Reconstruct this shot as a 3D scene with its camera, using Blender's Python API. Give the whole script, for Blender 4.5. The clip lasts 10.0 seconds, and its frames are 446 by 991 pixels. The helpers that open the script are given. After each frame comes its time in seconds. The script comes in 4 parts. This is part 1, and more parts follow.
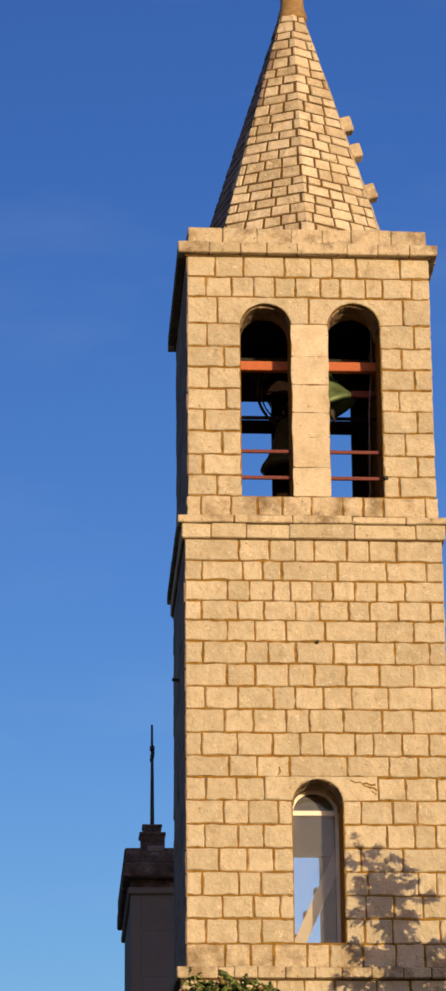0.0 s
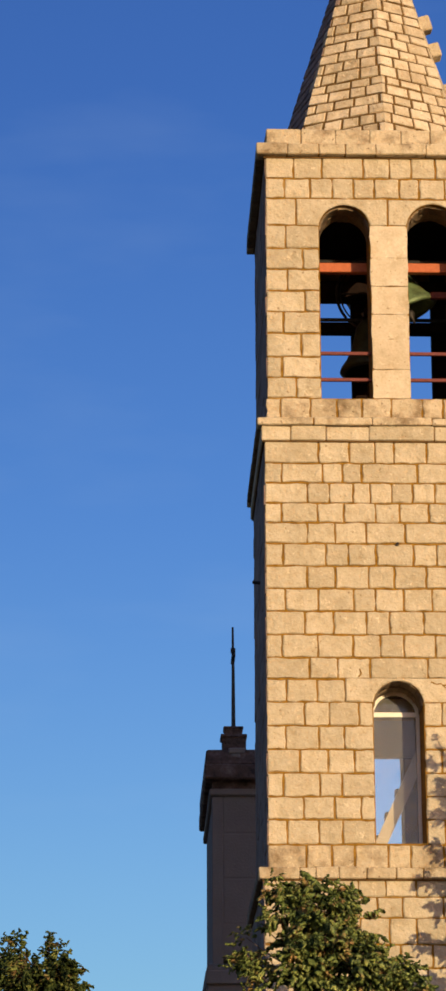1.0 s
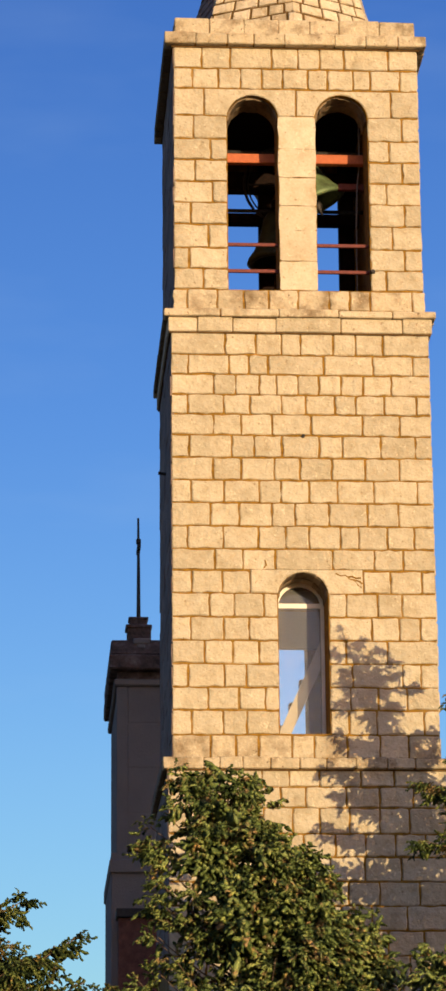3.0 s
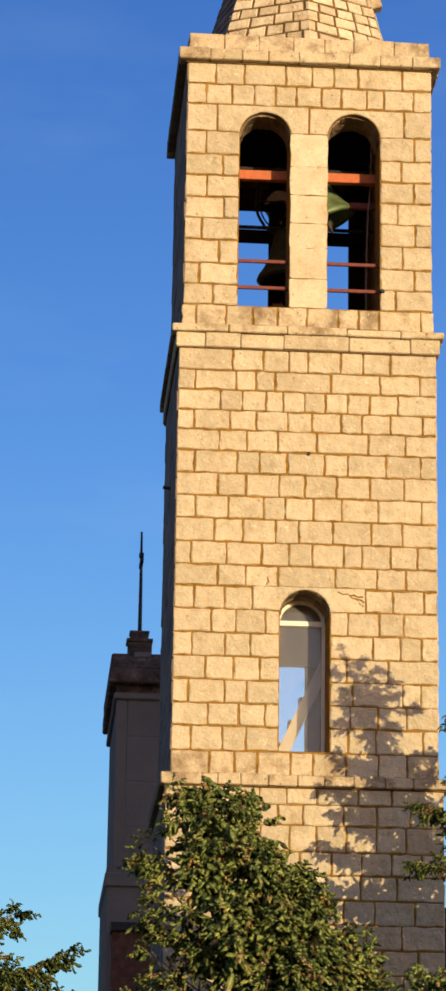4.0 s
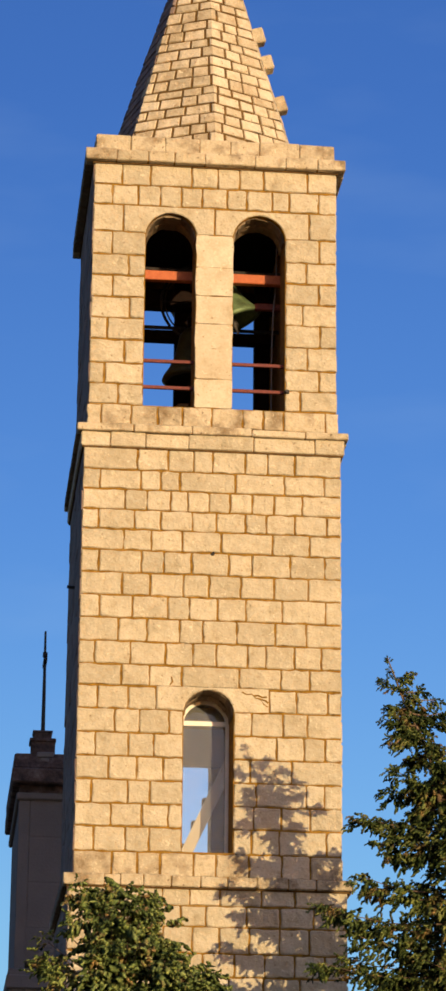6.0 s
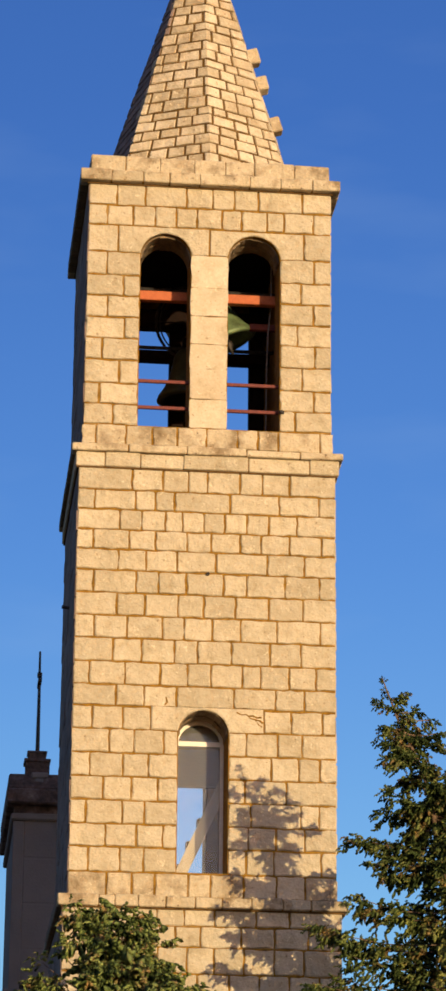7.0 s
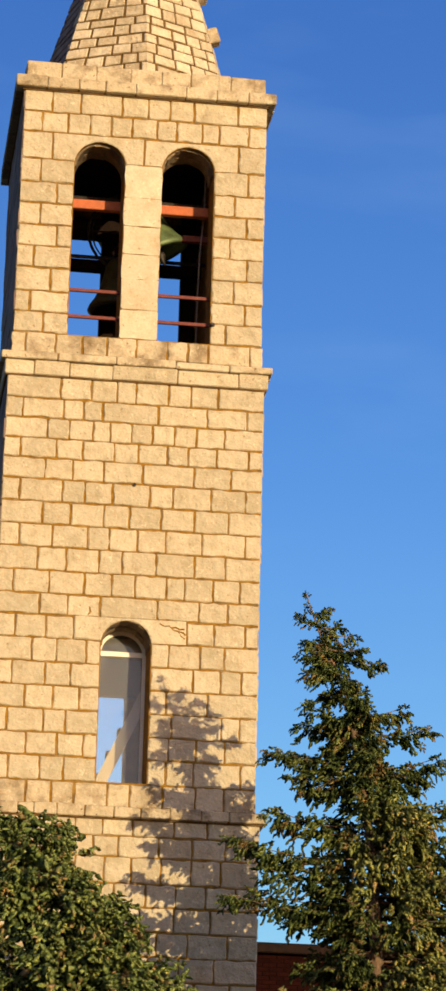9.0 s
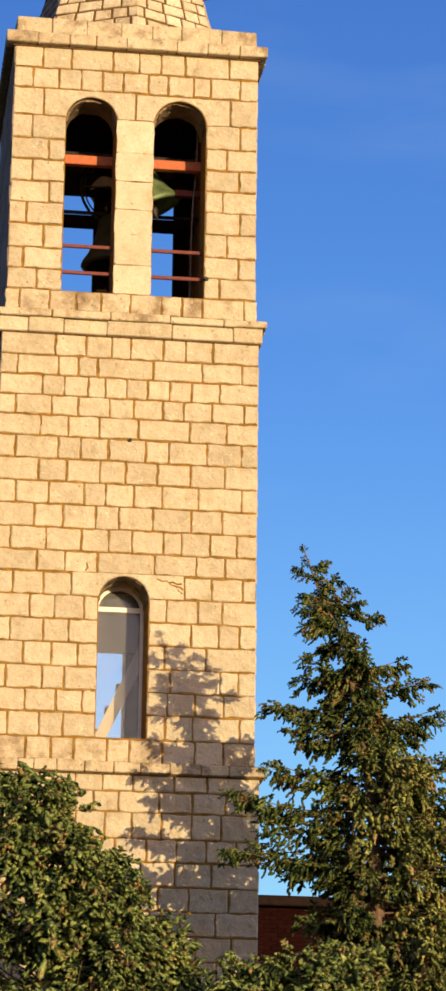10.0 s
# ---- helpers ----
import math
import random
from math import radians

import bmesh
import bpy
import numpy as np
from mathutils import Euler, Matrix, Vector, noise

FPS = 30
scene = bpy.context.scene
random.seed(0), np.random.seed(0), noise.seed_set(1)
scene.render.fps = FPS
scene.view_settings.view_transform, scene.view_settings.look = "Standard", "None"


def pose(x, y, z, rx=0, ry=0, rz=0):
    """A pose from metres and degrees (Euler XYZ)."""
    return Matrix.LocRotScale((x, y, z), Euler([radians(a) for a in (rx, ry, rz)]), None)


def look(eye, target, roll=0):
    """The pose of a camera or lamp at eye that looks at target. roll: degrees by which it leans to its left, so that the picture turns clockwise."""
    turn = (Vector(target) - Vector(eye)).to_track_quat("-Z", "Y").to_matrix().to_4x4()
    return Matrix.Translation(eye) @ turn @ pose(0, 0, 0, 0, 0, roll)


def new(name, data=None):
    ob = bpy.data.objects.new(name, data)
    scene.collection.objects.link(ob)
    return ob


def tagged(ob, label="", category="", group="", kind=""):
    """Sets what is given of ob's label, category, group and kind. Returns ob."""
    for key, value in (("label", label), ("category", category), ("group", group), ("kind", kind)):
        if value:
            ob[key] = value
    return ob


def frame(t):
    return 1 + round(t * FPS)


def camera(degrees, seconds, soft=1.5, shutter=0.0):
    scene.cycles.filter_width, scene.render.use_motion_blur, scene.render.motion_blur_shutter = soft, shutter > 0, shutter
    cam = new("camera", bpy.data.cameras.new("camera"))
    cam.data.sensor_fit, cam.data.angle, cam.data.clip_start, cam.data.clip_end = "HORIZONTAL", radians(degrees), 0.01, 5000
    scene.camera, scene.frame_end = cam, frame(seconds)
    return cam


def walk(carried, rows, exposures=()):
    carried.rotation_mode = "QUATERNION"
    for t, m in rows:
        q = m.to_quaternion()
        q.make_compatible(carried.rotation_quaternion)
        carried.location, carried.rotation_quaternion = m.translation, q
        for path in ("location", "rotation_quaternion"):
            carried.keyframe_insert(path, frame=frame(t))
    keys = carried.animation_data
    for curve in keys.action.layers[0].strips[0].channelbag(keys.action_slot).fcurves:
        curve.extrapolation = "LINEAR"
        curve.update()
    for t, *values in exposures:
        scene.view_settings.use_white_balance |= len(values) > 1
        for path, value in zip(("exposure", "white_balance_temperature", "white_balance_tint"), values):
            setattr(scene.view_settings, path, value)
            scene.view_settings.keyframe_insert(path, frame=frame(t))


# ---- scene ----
# Eye in one place, hand-held with a long lens. Rows: seconds, yaw, pitch, roll.
cam = camera(8.762, 10.0, soft=3.2)
EYE = (-4.237, -44.422, 1.6)
ROWS = [
    (0.0, -3.567, 19.972, -0.511),
    (0.2, -2.840, 19.394, -0.481),
    (0.3, -2.729, 18.907, -0.127),
    (0.5, -2.415, 18.654, -0.613),
    (0.7, -2.280, 17.951, -0.962),
    (0.8, -2.265, 17.939, -0.893),
    (1.0, -1.894, 18.069, -0.256),
    (1.2, -1.905, 18.200, -0.259),
    (1.3, -2.009, 18.075, -0.087),
    (1.5, -2.081, 18.146, 0.086),
    (1.7, -2.227, 18.178, 0.078),
    (1.8, -2.334, 18.147, -0.066),
    (2.0, -2.779, 17.659, 0.590),
    (2.2, -3.308, 17.031, 0.422),
    (2.3, -3.431, 16.909, 0.382),
    (2.5, -3.616, 16.106, -0.247),
    (2.7, -3.830, 15.918, -0.669),
    (3.8, -3.708, 15.915, 0.713),
    (4.0, -3.725, 16.223, 0.887),
    (4.2, -3.813, 17.336, 0.878),
    (4.3, -4.044, 17.597, 0.656),
    (4.5, -4.588, 17.698, 0.573),
    (4.7, -5.189, 17.726, 0.510),
    (4.8, -5.409, 17.667, 0.335),
    (5.0, -5.548, 17.440, 0.402),
    (5.2, -5.583, 17.858, 0.310),
    (5.3, -5.568, 17.913, 0.267),
    (5.5, -5.664, 17.953, 0.230),
    (5.7, -5.736, 18.015, 0.490),
    (6.8, -5.631, 18.740, 0.604),
    (7.0, -5.771, 18.609, 0.556),
    (7.2, -5.811, 18.204, 0.460),
    (7.3, -5.862, 18.031, 0.302),
    (7.5, -6.006, 18.092, 0.231),
    (7.7, -5.971, 17.653, 0.286),
    (7.8, -6.066, 17.602, 0.280),
    (8.0, -6.222, 17.590, 0.395),
    (8.2, -6.819, 17.568, 0.791),
    (8.3, -7.168, 17.562, 1.377),
    (8.5, -7.616, 16.973, 1.413),
    (8.7, -7.686, 16.983, 1.746),
    (8.8, -7.590, 16.793, 1.754),
    (9.0, -7.305, 16.906, 1.522),
    (9.2, -7.315, 16.944, 1.410),
    (9.3, -7.497, 16.795, 1.604),
    (9.5, -7.747, 16.263, 1.276),
    (9.7, -7.535, 15.998, 0.988),
    (9.8, -7.549, 15.955, 0.764),
    (10.0, -7.404, 16.008, 0.791),
]
walk(cam, [(t, pose(*EYE, 0, 0, yaw) @ pose(0, 0, 0, 90 + pitch) @ pose(0, 0, 0, 0, 0, roll)) for t, yaw, pitch, roll in ROWS],
     [(0.0, -0.12, 6500, 9), (1.0, -0.12, 6500, 10), (2.0, -0.14, 6500, 10), (2.5, 0.0, 6500, 10), (4.0, 0.14, 6500, 5), (5.0, 0.06, 6500, 6), (5.5, 0.05, 6500, 7), (7.0, 0.01, 6500, 8), (8.0, 0.01, 6500, 8), (8.5, 0.06, 6500, 7), (9.0, 0.14, 6500, 4), (9.5, 0.17, 6500, 5), (10.0, 0.26, 6500, 6)])

# ---- light: a low evening sun behind the camera, clear sky ----
WEST = (2.75, 2.08, 2.25)  # tint of the sky on the sun's side
SUN_AZ, SUN_EL = 21.0, 4.5  # degrees to the right of the tower's front, and up
to_sun = Vector((math.sin(radians(SUN_AZ)) * math.cos(radians(SUN_EL)), -math.cos(radians(SUN_AZ)) * math.cos(radians(SUN_EL)), math.sin(radians(SUN_EL))))
sun = new("sun", bpy.data.lights.new("sun", "SUN"))
sun.matrix_world = look((30, -60, 40), Vector((30, -60, 40)) - to_sun)
sun.data.energy, sun.data.angle, sun.data.color = 5.0, radians(0.35), (1.0, 0.74, 0.40)

world = bpy.data.worlds.new("evening_sky")
scene.world = world
world.use_nodes = True
wn, wl = world.node_tree.nodes, world.node_tree.links
wn.clear()
sky = wn.new("ShaderNodeTexSky")
sky.sky_type, sky.sun_disc = "NISHITA", False
sky.sun_elevation, sky.sun_rotation = radians(SUN_EL), radians(180 - SUN_AZ)
sky.altitude, sky.air_density, sky.dust_density, sky.ozone_density = 50, 1.0, 0.4, 2.0
back = wn.new("ShaderNodeBackground")
back.inputs["Strength"].default_value = 0.15
wout = wn.new("ShaderNodeOutputWorld")
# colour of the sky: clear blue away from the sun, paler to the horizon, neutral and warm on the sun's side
way = wn.new("ShaderNodeTexCoord")
split = wn.new("ShaderNodeSeparateXYZ")
wl.new(way.outputs["Generated"], split.inputs[0])


def sky_ramp(source, stops):
    r = wn.new("ShaderNodeValToRGB")
    e = r.color_ramp.elements
    while len(e) < len(stops):
        e.new(0.5)
    for k, (at, c) in enumerate(stops):
        e[k].position, e[k].color = at, (*c, 1)
    wl.new(source, r.inputs["Fac"])
    return r.outputs[0]


def sky_mix(x, y, fac, blend):
    q = wn.new("ShaderNodeMix")
    q.data_type, q.blend_type, q.clamp_result = "RGBA", blend, False
    for sock, v in ((q.inputs[0], fac), (q.inputs[6], x), (q.inputs[7], y)):
        if isinstance(v, float):
            sock.default_value = v
        elif isinstance(v, tuple):
            sock.default_value = (*v, 1)
        else:
            wl.new(v, sock)
    return q.outputs[2]


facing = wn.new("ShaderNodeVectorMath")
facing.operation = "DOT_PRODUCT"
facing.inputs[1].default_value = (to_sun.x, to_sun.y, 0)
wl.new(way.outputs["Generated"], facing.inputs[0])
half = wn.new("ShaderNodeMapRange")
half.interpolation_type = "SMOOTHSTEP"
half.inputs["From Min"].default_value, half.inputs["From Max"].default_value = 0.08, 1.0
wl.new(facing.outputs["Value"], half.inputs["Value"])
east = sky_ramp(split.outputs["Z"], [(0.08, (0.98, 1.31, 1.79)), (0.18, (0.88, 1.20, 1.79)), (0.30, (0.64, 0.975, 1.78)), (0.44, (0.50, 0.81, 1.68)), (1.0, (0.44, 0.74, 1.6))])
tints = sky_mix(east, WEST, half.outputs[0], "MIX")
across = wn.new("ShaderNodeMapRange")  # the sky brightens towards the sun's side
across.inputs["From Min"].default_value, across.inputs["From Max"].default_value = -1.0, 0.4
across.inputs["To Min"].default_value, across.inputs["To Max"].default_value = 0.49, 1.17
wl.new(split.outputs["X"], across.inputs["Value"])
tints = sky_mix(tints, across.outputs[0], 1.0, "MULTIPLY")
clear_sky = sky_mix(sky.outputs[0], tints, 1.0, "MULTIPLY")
stretch = wn.new("ShaderNodeMapping")
stretch.inputs["Scale"].default_value, stretch.inputs["Rotation"].default_value = (7, 7, 26), (0, radians(12), 0)
wisp = wn.new("ShaderNodeTexNoise")
wisp.inputs["Scale"].default_value, wisp.inputs["Detail"].default_value = 1.0, 4.0
wl.new(way.outputs["Generated"], stretch.inputs[0])
wl.new(stretch.outputs[0], wisp.inputs["Vector"])
veil = sky_ramp(wisp.outputs[0], [(0.52, (0, 0, 0)), (0.80, (0.10, 0.10, 0.10))])
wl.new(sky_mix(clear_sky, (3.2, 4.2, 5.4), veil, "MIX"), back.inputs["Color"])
wl.new(back.outputs[0], wout.inputs["Surface"])


# ---- materials ----
def material(name, base, rough=0.8, metal=0.0):
    m = bpy.data.materials.new(name)
    m.use_nodes = True
    b = m.node_tree.nodes["Principled BSDF"]
    b.inputs["Base Color"].default_value = (*base, 1)
    b.inputs["Roughness"].default_value, b.inputs["Metallic"].default_value = rough, metal
    return m, m.node_tree.nodes, m.node_tree.links, b


def tex(n, l, kind, scale, detail=4.0, rough=0.6, coords="Object"):
    c = n.new("ShaderNodeTexCoord")
    if kind == "geo":
        c = n.new("ShaderNodeNewGeometry")
    t = n.new("ShaderNodeTexNoise")
    t.inputs["Scale"].default_value, t.inputs["Detail"].default_value, t.inputs["Roughness"].default_value = scale, detail, rough
    l.new(c.outputs["Position" if kind == "geo" else coords], t.inputs["Vector"])
    return t


def ramp(n, l, source, stops):
    r = n.new("ShaderNodeValToRGB")
    e = r.color_ramp.elements
    while len(e) < len(stops):
        e.new(0.5)
    for k, (at, c) in enumerate(stops):
        e[k].position, e[k].color = at, (*c, 1) if len(c) == 3 else c
    l.new(source, r.inputs["Fac"])
    return r


def mix(n, l, a, b, fac, blend="MIX"):
    x = n.new("ShaderNodeMix")
    x.data_type, x.blend_type = "RGBA", blend
    for sock, v in ((x.inputs[0], fac), (x.inputs[6], a), (x.inputs[7], b)):
        if isinstance(v, (int, float)):
            sock.default_value = v
        elif isinstance(v, tuple):
            sock.default_value = (*v, 1)
        else:
            l.new(v, sock)
    return x.outputs[2]


def bump(n, l, b, parts, distance=0.01):
    """Adds up height textures (source, weight) into one bump."""
    total = None
    for src, w in parts:
        mul = n.new("ShaderNodeMath")
        mul.operation = "MULTIPLY"
        mul.inputs[1].default_value = w
        l.new(src, mul.inputs[0])
        if total is None:
            total = mul.outputs[0]
        else:
            add = n.new("ShaderNodeMath")
            add.operation = "ADD"
            l.new(total, add.inputs[0])
            l.new(mul.outputs[0], add.inputs[1])
            total = add.outputs[0]
    bp = n.new("ShaderNodeBump")
    bp.inputs["Strength"].default_value, bp.inputs["Distance"].default_value = 1.0, distance
    l.new(total, bp.inputs["Height"])
    l.new(bp.outputs[0], b.inputs["Normal"])


def stone_material(name, dark, light, stain, relief=0.021, worn=(0.45, 0.75)):
    """Rough-dressed limestone: each block its own tone, speckle, ochre stains and pitted relief."""
    m, n, l, b = material(name, light, 0.9)
    info = n.new("ShaderNodeObjectInfo")
    isl = n.new("ShaderNodeNewGeometry")
    rnd = n.new("ShaderNodeMath")
    rnd.operation = "ADD"
    l.new(info.outputs["Random"], rnd.inputs[0])
    l.new(isl.outputs["Random Per Island"], rnd.inputs[1])
    fr = n.new("ShaderNodeMath")
    fr.operation = "FRACT"
    l.new(rnd.outputs[0], fr.inputs[0])
    tone = ramp(n, l, fr.outputs[0], [(0.0, dark), (0.35, tuple((a + c) / 2 for a, c in zip(dark, light))), (1.0, light)])
    big = tex(n, l, "geo", 1.7, 5, 0.65)
    mott = tex(n, l, "geo", 5.6, 3.2, 0.6)
    fine = tex(n, l, "geo", 28.0, 3, 0.55)
    chalk = tex(n, l, "geo", 9.0, 4, 0.6)
    chalk.inputs["Distortion"].default_value = 1.6
    pits = tex(n, l, "geo", 15.0, 2.5, 0.5)
    patch = ramp(n, l, big.outputs[0], [(worn[0], (0, 0, 0)), (worn[1], (1, 1, 1))])
    c = mix(n, l, tone.outputs[0], stain, patch.outputs[0])
    spk = ramp(n, l, mott.outputs[0], [(0.26, (0.80, 0.75, 0.66)), (0.40, (0.94, 0.93, 0.90)), (0.55, (1.0, 1.0, 1.0)), (0.68, (1.05, 1.06, 1.08)), (0.78, (1.13, 1.15, 1.2))])
    c = mix(n, l, c, spk.outputs[0], 0.9, "MULTIPLY")
    grain = ramp(n, l, fine.outputs[0], [(0.3, (0.84, 0.82, 0.79)), (0.6, (1.03, 1.03, 1.03))])
    c = mix(n, l, c, grain.outputs[0], 0.45, "MULTIPLY")
    # chalky scars and brown pits
    c = mix(n, l, c, tuple(min(q * 1.32, 0.8) for q in light), ramp(n, l, chalk.outputs[0], [(0.60, (0, 0, 0)), (0.70, (0.6, 0.6, 0.6))]).outputs[0])
    c = mix(n, l, c, tuple(q * f for q, f in zip(stain, (0.62, 0.52, 0.42))), ramp(n, l, pits.outputs[0], [(0.27, (0.75, 0.75, 0.75)), (0.345, (0, 0, 0))]).outputs[0])
    l.new(c, b.inputs["Base Color"])
    bump(n, l, b, [(mott.outputs[0], 2.6), (fine.outputs[0], 0.05), (big.outputs[0], 1.8)], relief)
    return m


STONE = stone_material("limestone", (0.415, 0.350, 0.250), (0.53, 0.45, 0.332), (0.37, 0.307, 0.208))
STONE_PALE = stone_material("smooth_limestone", (0.51, 0.42, 0.305), (0.58, 0.49, 0.37), (0.43, 0.345, 0.235), 0.006)
STONE_LEDGE = stone_material("weathered_ledge_stone", (0.41, 0.335, 0.230), (0.53, 0.44, 0.315), (0.19, 0.13, 0.07), worn=(0.47, 0.66))
# dark stone lining the arches; on ledges it paints in left-side shade
STONE_DARK = stone_material("dark_arch_and_shade_stone", (0.15, 0.105, 0.065), (0.27, 0.20, 0.13), (0.08, 0.055, 0.03), 0.04)
STONE_CAP = stone_material("ochre_cap_stone", (0.28, 0.18, 0.075), (0.36, 0.24, 0.11), (0.20, 0.115, 0.045), 0.008)
# darker limestone copy: shade of the left faces put into the colour
STONE_SHADED = stone_material("shaded_side_stone", (0.19, 0.135, 0.115), (0.27, 0.195, 0.165), (0.12, 0.085, 0.072), 0.008)
STONE_SPIRE = stone_material("spire_stone", (0.47, 0.385, 0.265), (0.64, 0.535, 0.395), (0.33, 0.24, 0.135))


def mortar_material(name, dark, light, pale):
    """Earthy mortar, in places washed out or smeared with lime."""
    m, n, l, b = material(name, light, 1.0)
    t, wash = tex(n, l, "geo", 9.0, 5), tex(n, l, "geo", 2.3, 5, 0.7)
    c = ramp(n, l, t.outputs[0], [(0.3, dark), (0.7, light)]).outputs[0]
    c = mix(n, l, c, pale, ramp(n, l, wash.outputs[0], [(0.56, (0, 0, 0)), (0.70, (0.7, 0.7, 0.7))]).outputs[0])
    l.new(c, b.inputs["Base Color"])
    bump(n, l, b, [(t.outputs[0], 1.0)], 0.01)
    return m


MORTAR = mortar_material("brown_mortar", (0.13, 0.062, 0.004), (0.30, 0.158, 0.016), (0.38, 0.25, 0.10))
# dark mortar colour for the shadow strips added under the ledges
MORTAR_SHADOW = mortar_material("shadow_joint_mortar", (0.06, 0.030, 0.008), (0.14, 0.075, 0.020), (0.16, 0.09, 0.03))
MORTAR_SPIRE = mortar_material("ochre_mortar", (0.06, 0.030, 0.005), (0.16, 0.085, 0.016), (0.27, 0.17, 0.07))

PLASTER, n, l, b = material("grey_render", (0.3, 0.27, 0.25), 0.95)
t, t2 = tex(n, l, "geo", 1.2, 6), tex(n, l, "geo", 25, 5)
c = mix(n, l, (0.25, 0.215, 0.21), (0.145, 0.122, 0.122), t.outputs[0])
l.new(c, b.inputs["Base Color"])
bump(n, l, b, [(t2.outputs[0], 1.0)], 0.01)

ROOF_STONE, n, l, b = material("weathered_roof_stone", (0.16, 0.12, 0.1), 1.0)
t, t2 = tex(n, l, "geo", 4.0, 6, 0.7), tex(n, l, "geo", 30, 5)
l.new(ramp(n, l, t.outputs[0], [(0.35, (0.05, 0.033, 0.029)), (0.5, (0.12, 0.075, 0.065)), (0.68, (0.22, 0.16, 0.145))]).outputs[0], b.inputs["Base Color"])
bump(n, l, b, [(t2.outputs[0], 1.0), (t.outputs[0], 2.0)], 0.02)

# brick colour kept near black to carry the trees' shade
RED_BRICK, n, l, b = material("shaded_red_brick", (0.2, 0.06, 0.04), 0.95)
t = tex(n, l, "geo", 8.0, 6, 0.7)
info = n.new("ShaderNodeNewGeometry")
c = mix(n, l, (0.017, 0.0036, 0.003), (0.007, 0.0022, 0.002), t.outputs[0])
b.inputs["Specular IOR Level"].default_value = 0.05
l.new(mix(n, l, c, ramp(n, l, info.outputs["Random Per Island"], [(0, (0.7, 0.7, 0.7)), (1, (1.15, 1.1, 1.1))]).outputs[0], 1.0, "MULTIPLY"), b.inputs["Base Color"])
bump(n, l, b, [(t.outputs[0], 1.0)], 0.01)

OLD_TILE, n, l, b = material("weathered_red_tile", (0.16, 0.06, 0.045), 0.95)
t = tex(n, l, "geo", 7.0, 6, 0.7)
l.new(ramp(n, l, t.outputs[0], [(0.3, (0.09, 0.032, 0.026)), (0.7, (0.21, 0.085, 0.062))]).outputs[0], b.inputs["Base Color"])
bump(n, l, b, [(t.outputs[0], 1.0)], 0.02)

RUST, n, l, b = material("rust_red_painted_iron", (0.36, 0.10, 0.04), 0.7)
t = tex(n, l, "geo", 14.0, 5)
l.new(ramp(n, l, t.outputs[0], [(0.3, (0.36, 0.085, 0.028)), (0.7, (0.46, 0.125, 0.04))]).outputs[0], b.inputs["Base Color"])
bump(n, l, b, [(t.outputs[0], 1.0)], 0.003)

RAIL, n, l, b = material("dull_red_oxide_iron", (0.2, 0.055, 0.035), 0.8)
t = tex(n, l, "geo", 18.0, 5)
l.new(ramp(n, l, t.outputs[0], [(0.3, (0.11, 0.026, 0.022)), (0.7, (0.19, 0.046, 0.036))]).outputs[0], b.inputs["Base Color"])

# bronze darkened in colour for the shade on the lower bell
BRONZE_DARK, n, l, b = material("shaded_bronze", (0.04, 0.045, 0.03), 0.6, 0.3)
t = tex(n, l, "geo", 6.0, 6, 0.7)
l.new(ramp(n, l, t.outputs[0], [(0.3, (0.025, 0.026, 0.018)), (0.65, (0.06, 0.075, 0.045))]).outputs[0], b.inputs["Base Color"])

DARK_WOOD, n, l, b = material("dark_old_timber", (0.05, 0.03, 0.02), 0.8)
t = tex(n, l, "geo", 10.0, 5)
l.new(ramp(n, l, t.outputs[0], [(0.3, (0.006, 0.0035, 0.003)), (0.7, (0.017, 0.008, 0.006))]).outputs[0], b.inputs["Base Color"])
b.inputs["Specular IOR Level"].default_value = 0.1
bump(n, l, b, [(t.outputs[0], 1.0)], 0.004)

BRONZE, n, l, b = material("green_bronze", (0.2, 0.26, 0.13), 0.55, 0.25)
t = tex(n, l, "geo", 6.0, 6, 0.7)
l.new(ramp(n, l, t.outputs[0], [(0.3, (0.055, 0.07, 0.03)), (0.6, (0.15, 0.215, 0.10))]).outputs[0], b.inputs["Base Color"])
bump(n, l, b, [(t.outputs[0], 1.0)], 0.003)

IRON, n, l, b = material("black_iron", (0.03, 0.03, 0.035), 0.6, 0.6)
t = tex(n, l, "geo", 20.0, 4)
l.new(ramp(n, l, t.outputs[0], [(0.3, (0.02, 0.02, 0.024)), (0.7, (0.06, 0.05, 0.045))]).outputs[0], b.inputs["Base Color"])

WHITE_FRAME, n, l, b = material("white_painted_frame", (0.8, 0.78, 0.74), 0.25)
t = tex(n, l, "geo", 12.0, 5)
l.new(ramp(n, l, t.outputs[0], [(0.3, (0.74, 0.71, 0.66)), (0.7, (0.84, 0.82, 0.78))]).outputs[0], b.inputs["Base Color"])

# dusty window glass: clear, mirror-like at the surface, a thin film of dust
GLASS = bpy.data.materials.new("dusty_window_glass")
GLASS.use_nodes = True
n, l = GLASS.node_tree.nodes, GLASS.node_tree.links
n.clear()
clear, gloss, dust = n.new("ShaderNodeBsdfTransparent"), n.new("ShaderNodeBsdfGlossy"), n.new("ShaderNodeBsdfDiffuse")
clear.inputs[0].default_value, gloss.inputs["Roughness"].default_value = (0.93, 0.96, 0.97, 1), 0.02
fres, m1, m2, o = n.new("ShaderNodeFresnel"), n.new("ShaderNodeMixShader"), n.new("ShaderNodeMixShader"), n.new("ShaderNodeOutputMaterial")
fres.inputs["IOR"].default_value = 1.7
t = tex(n, l, "geo", 3.0, 5)
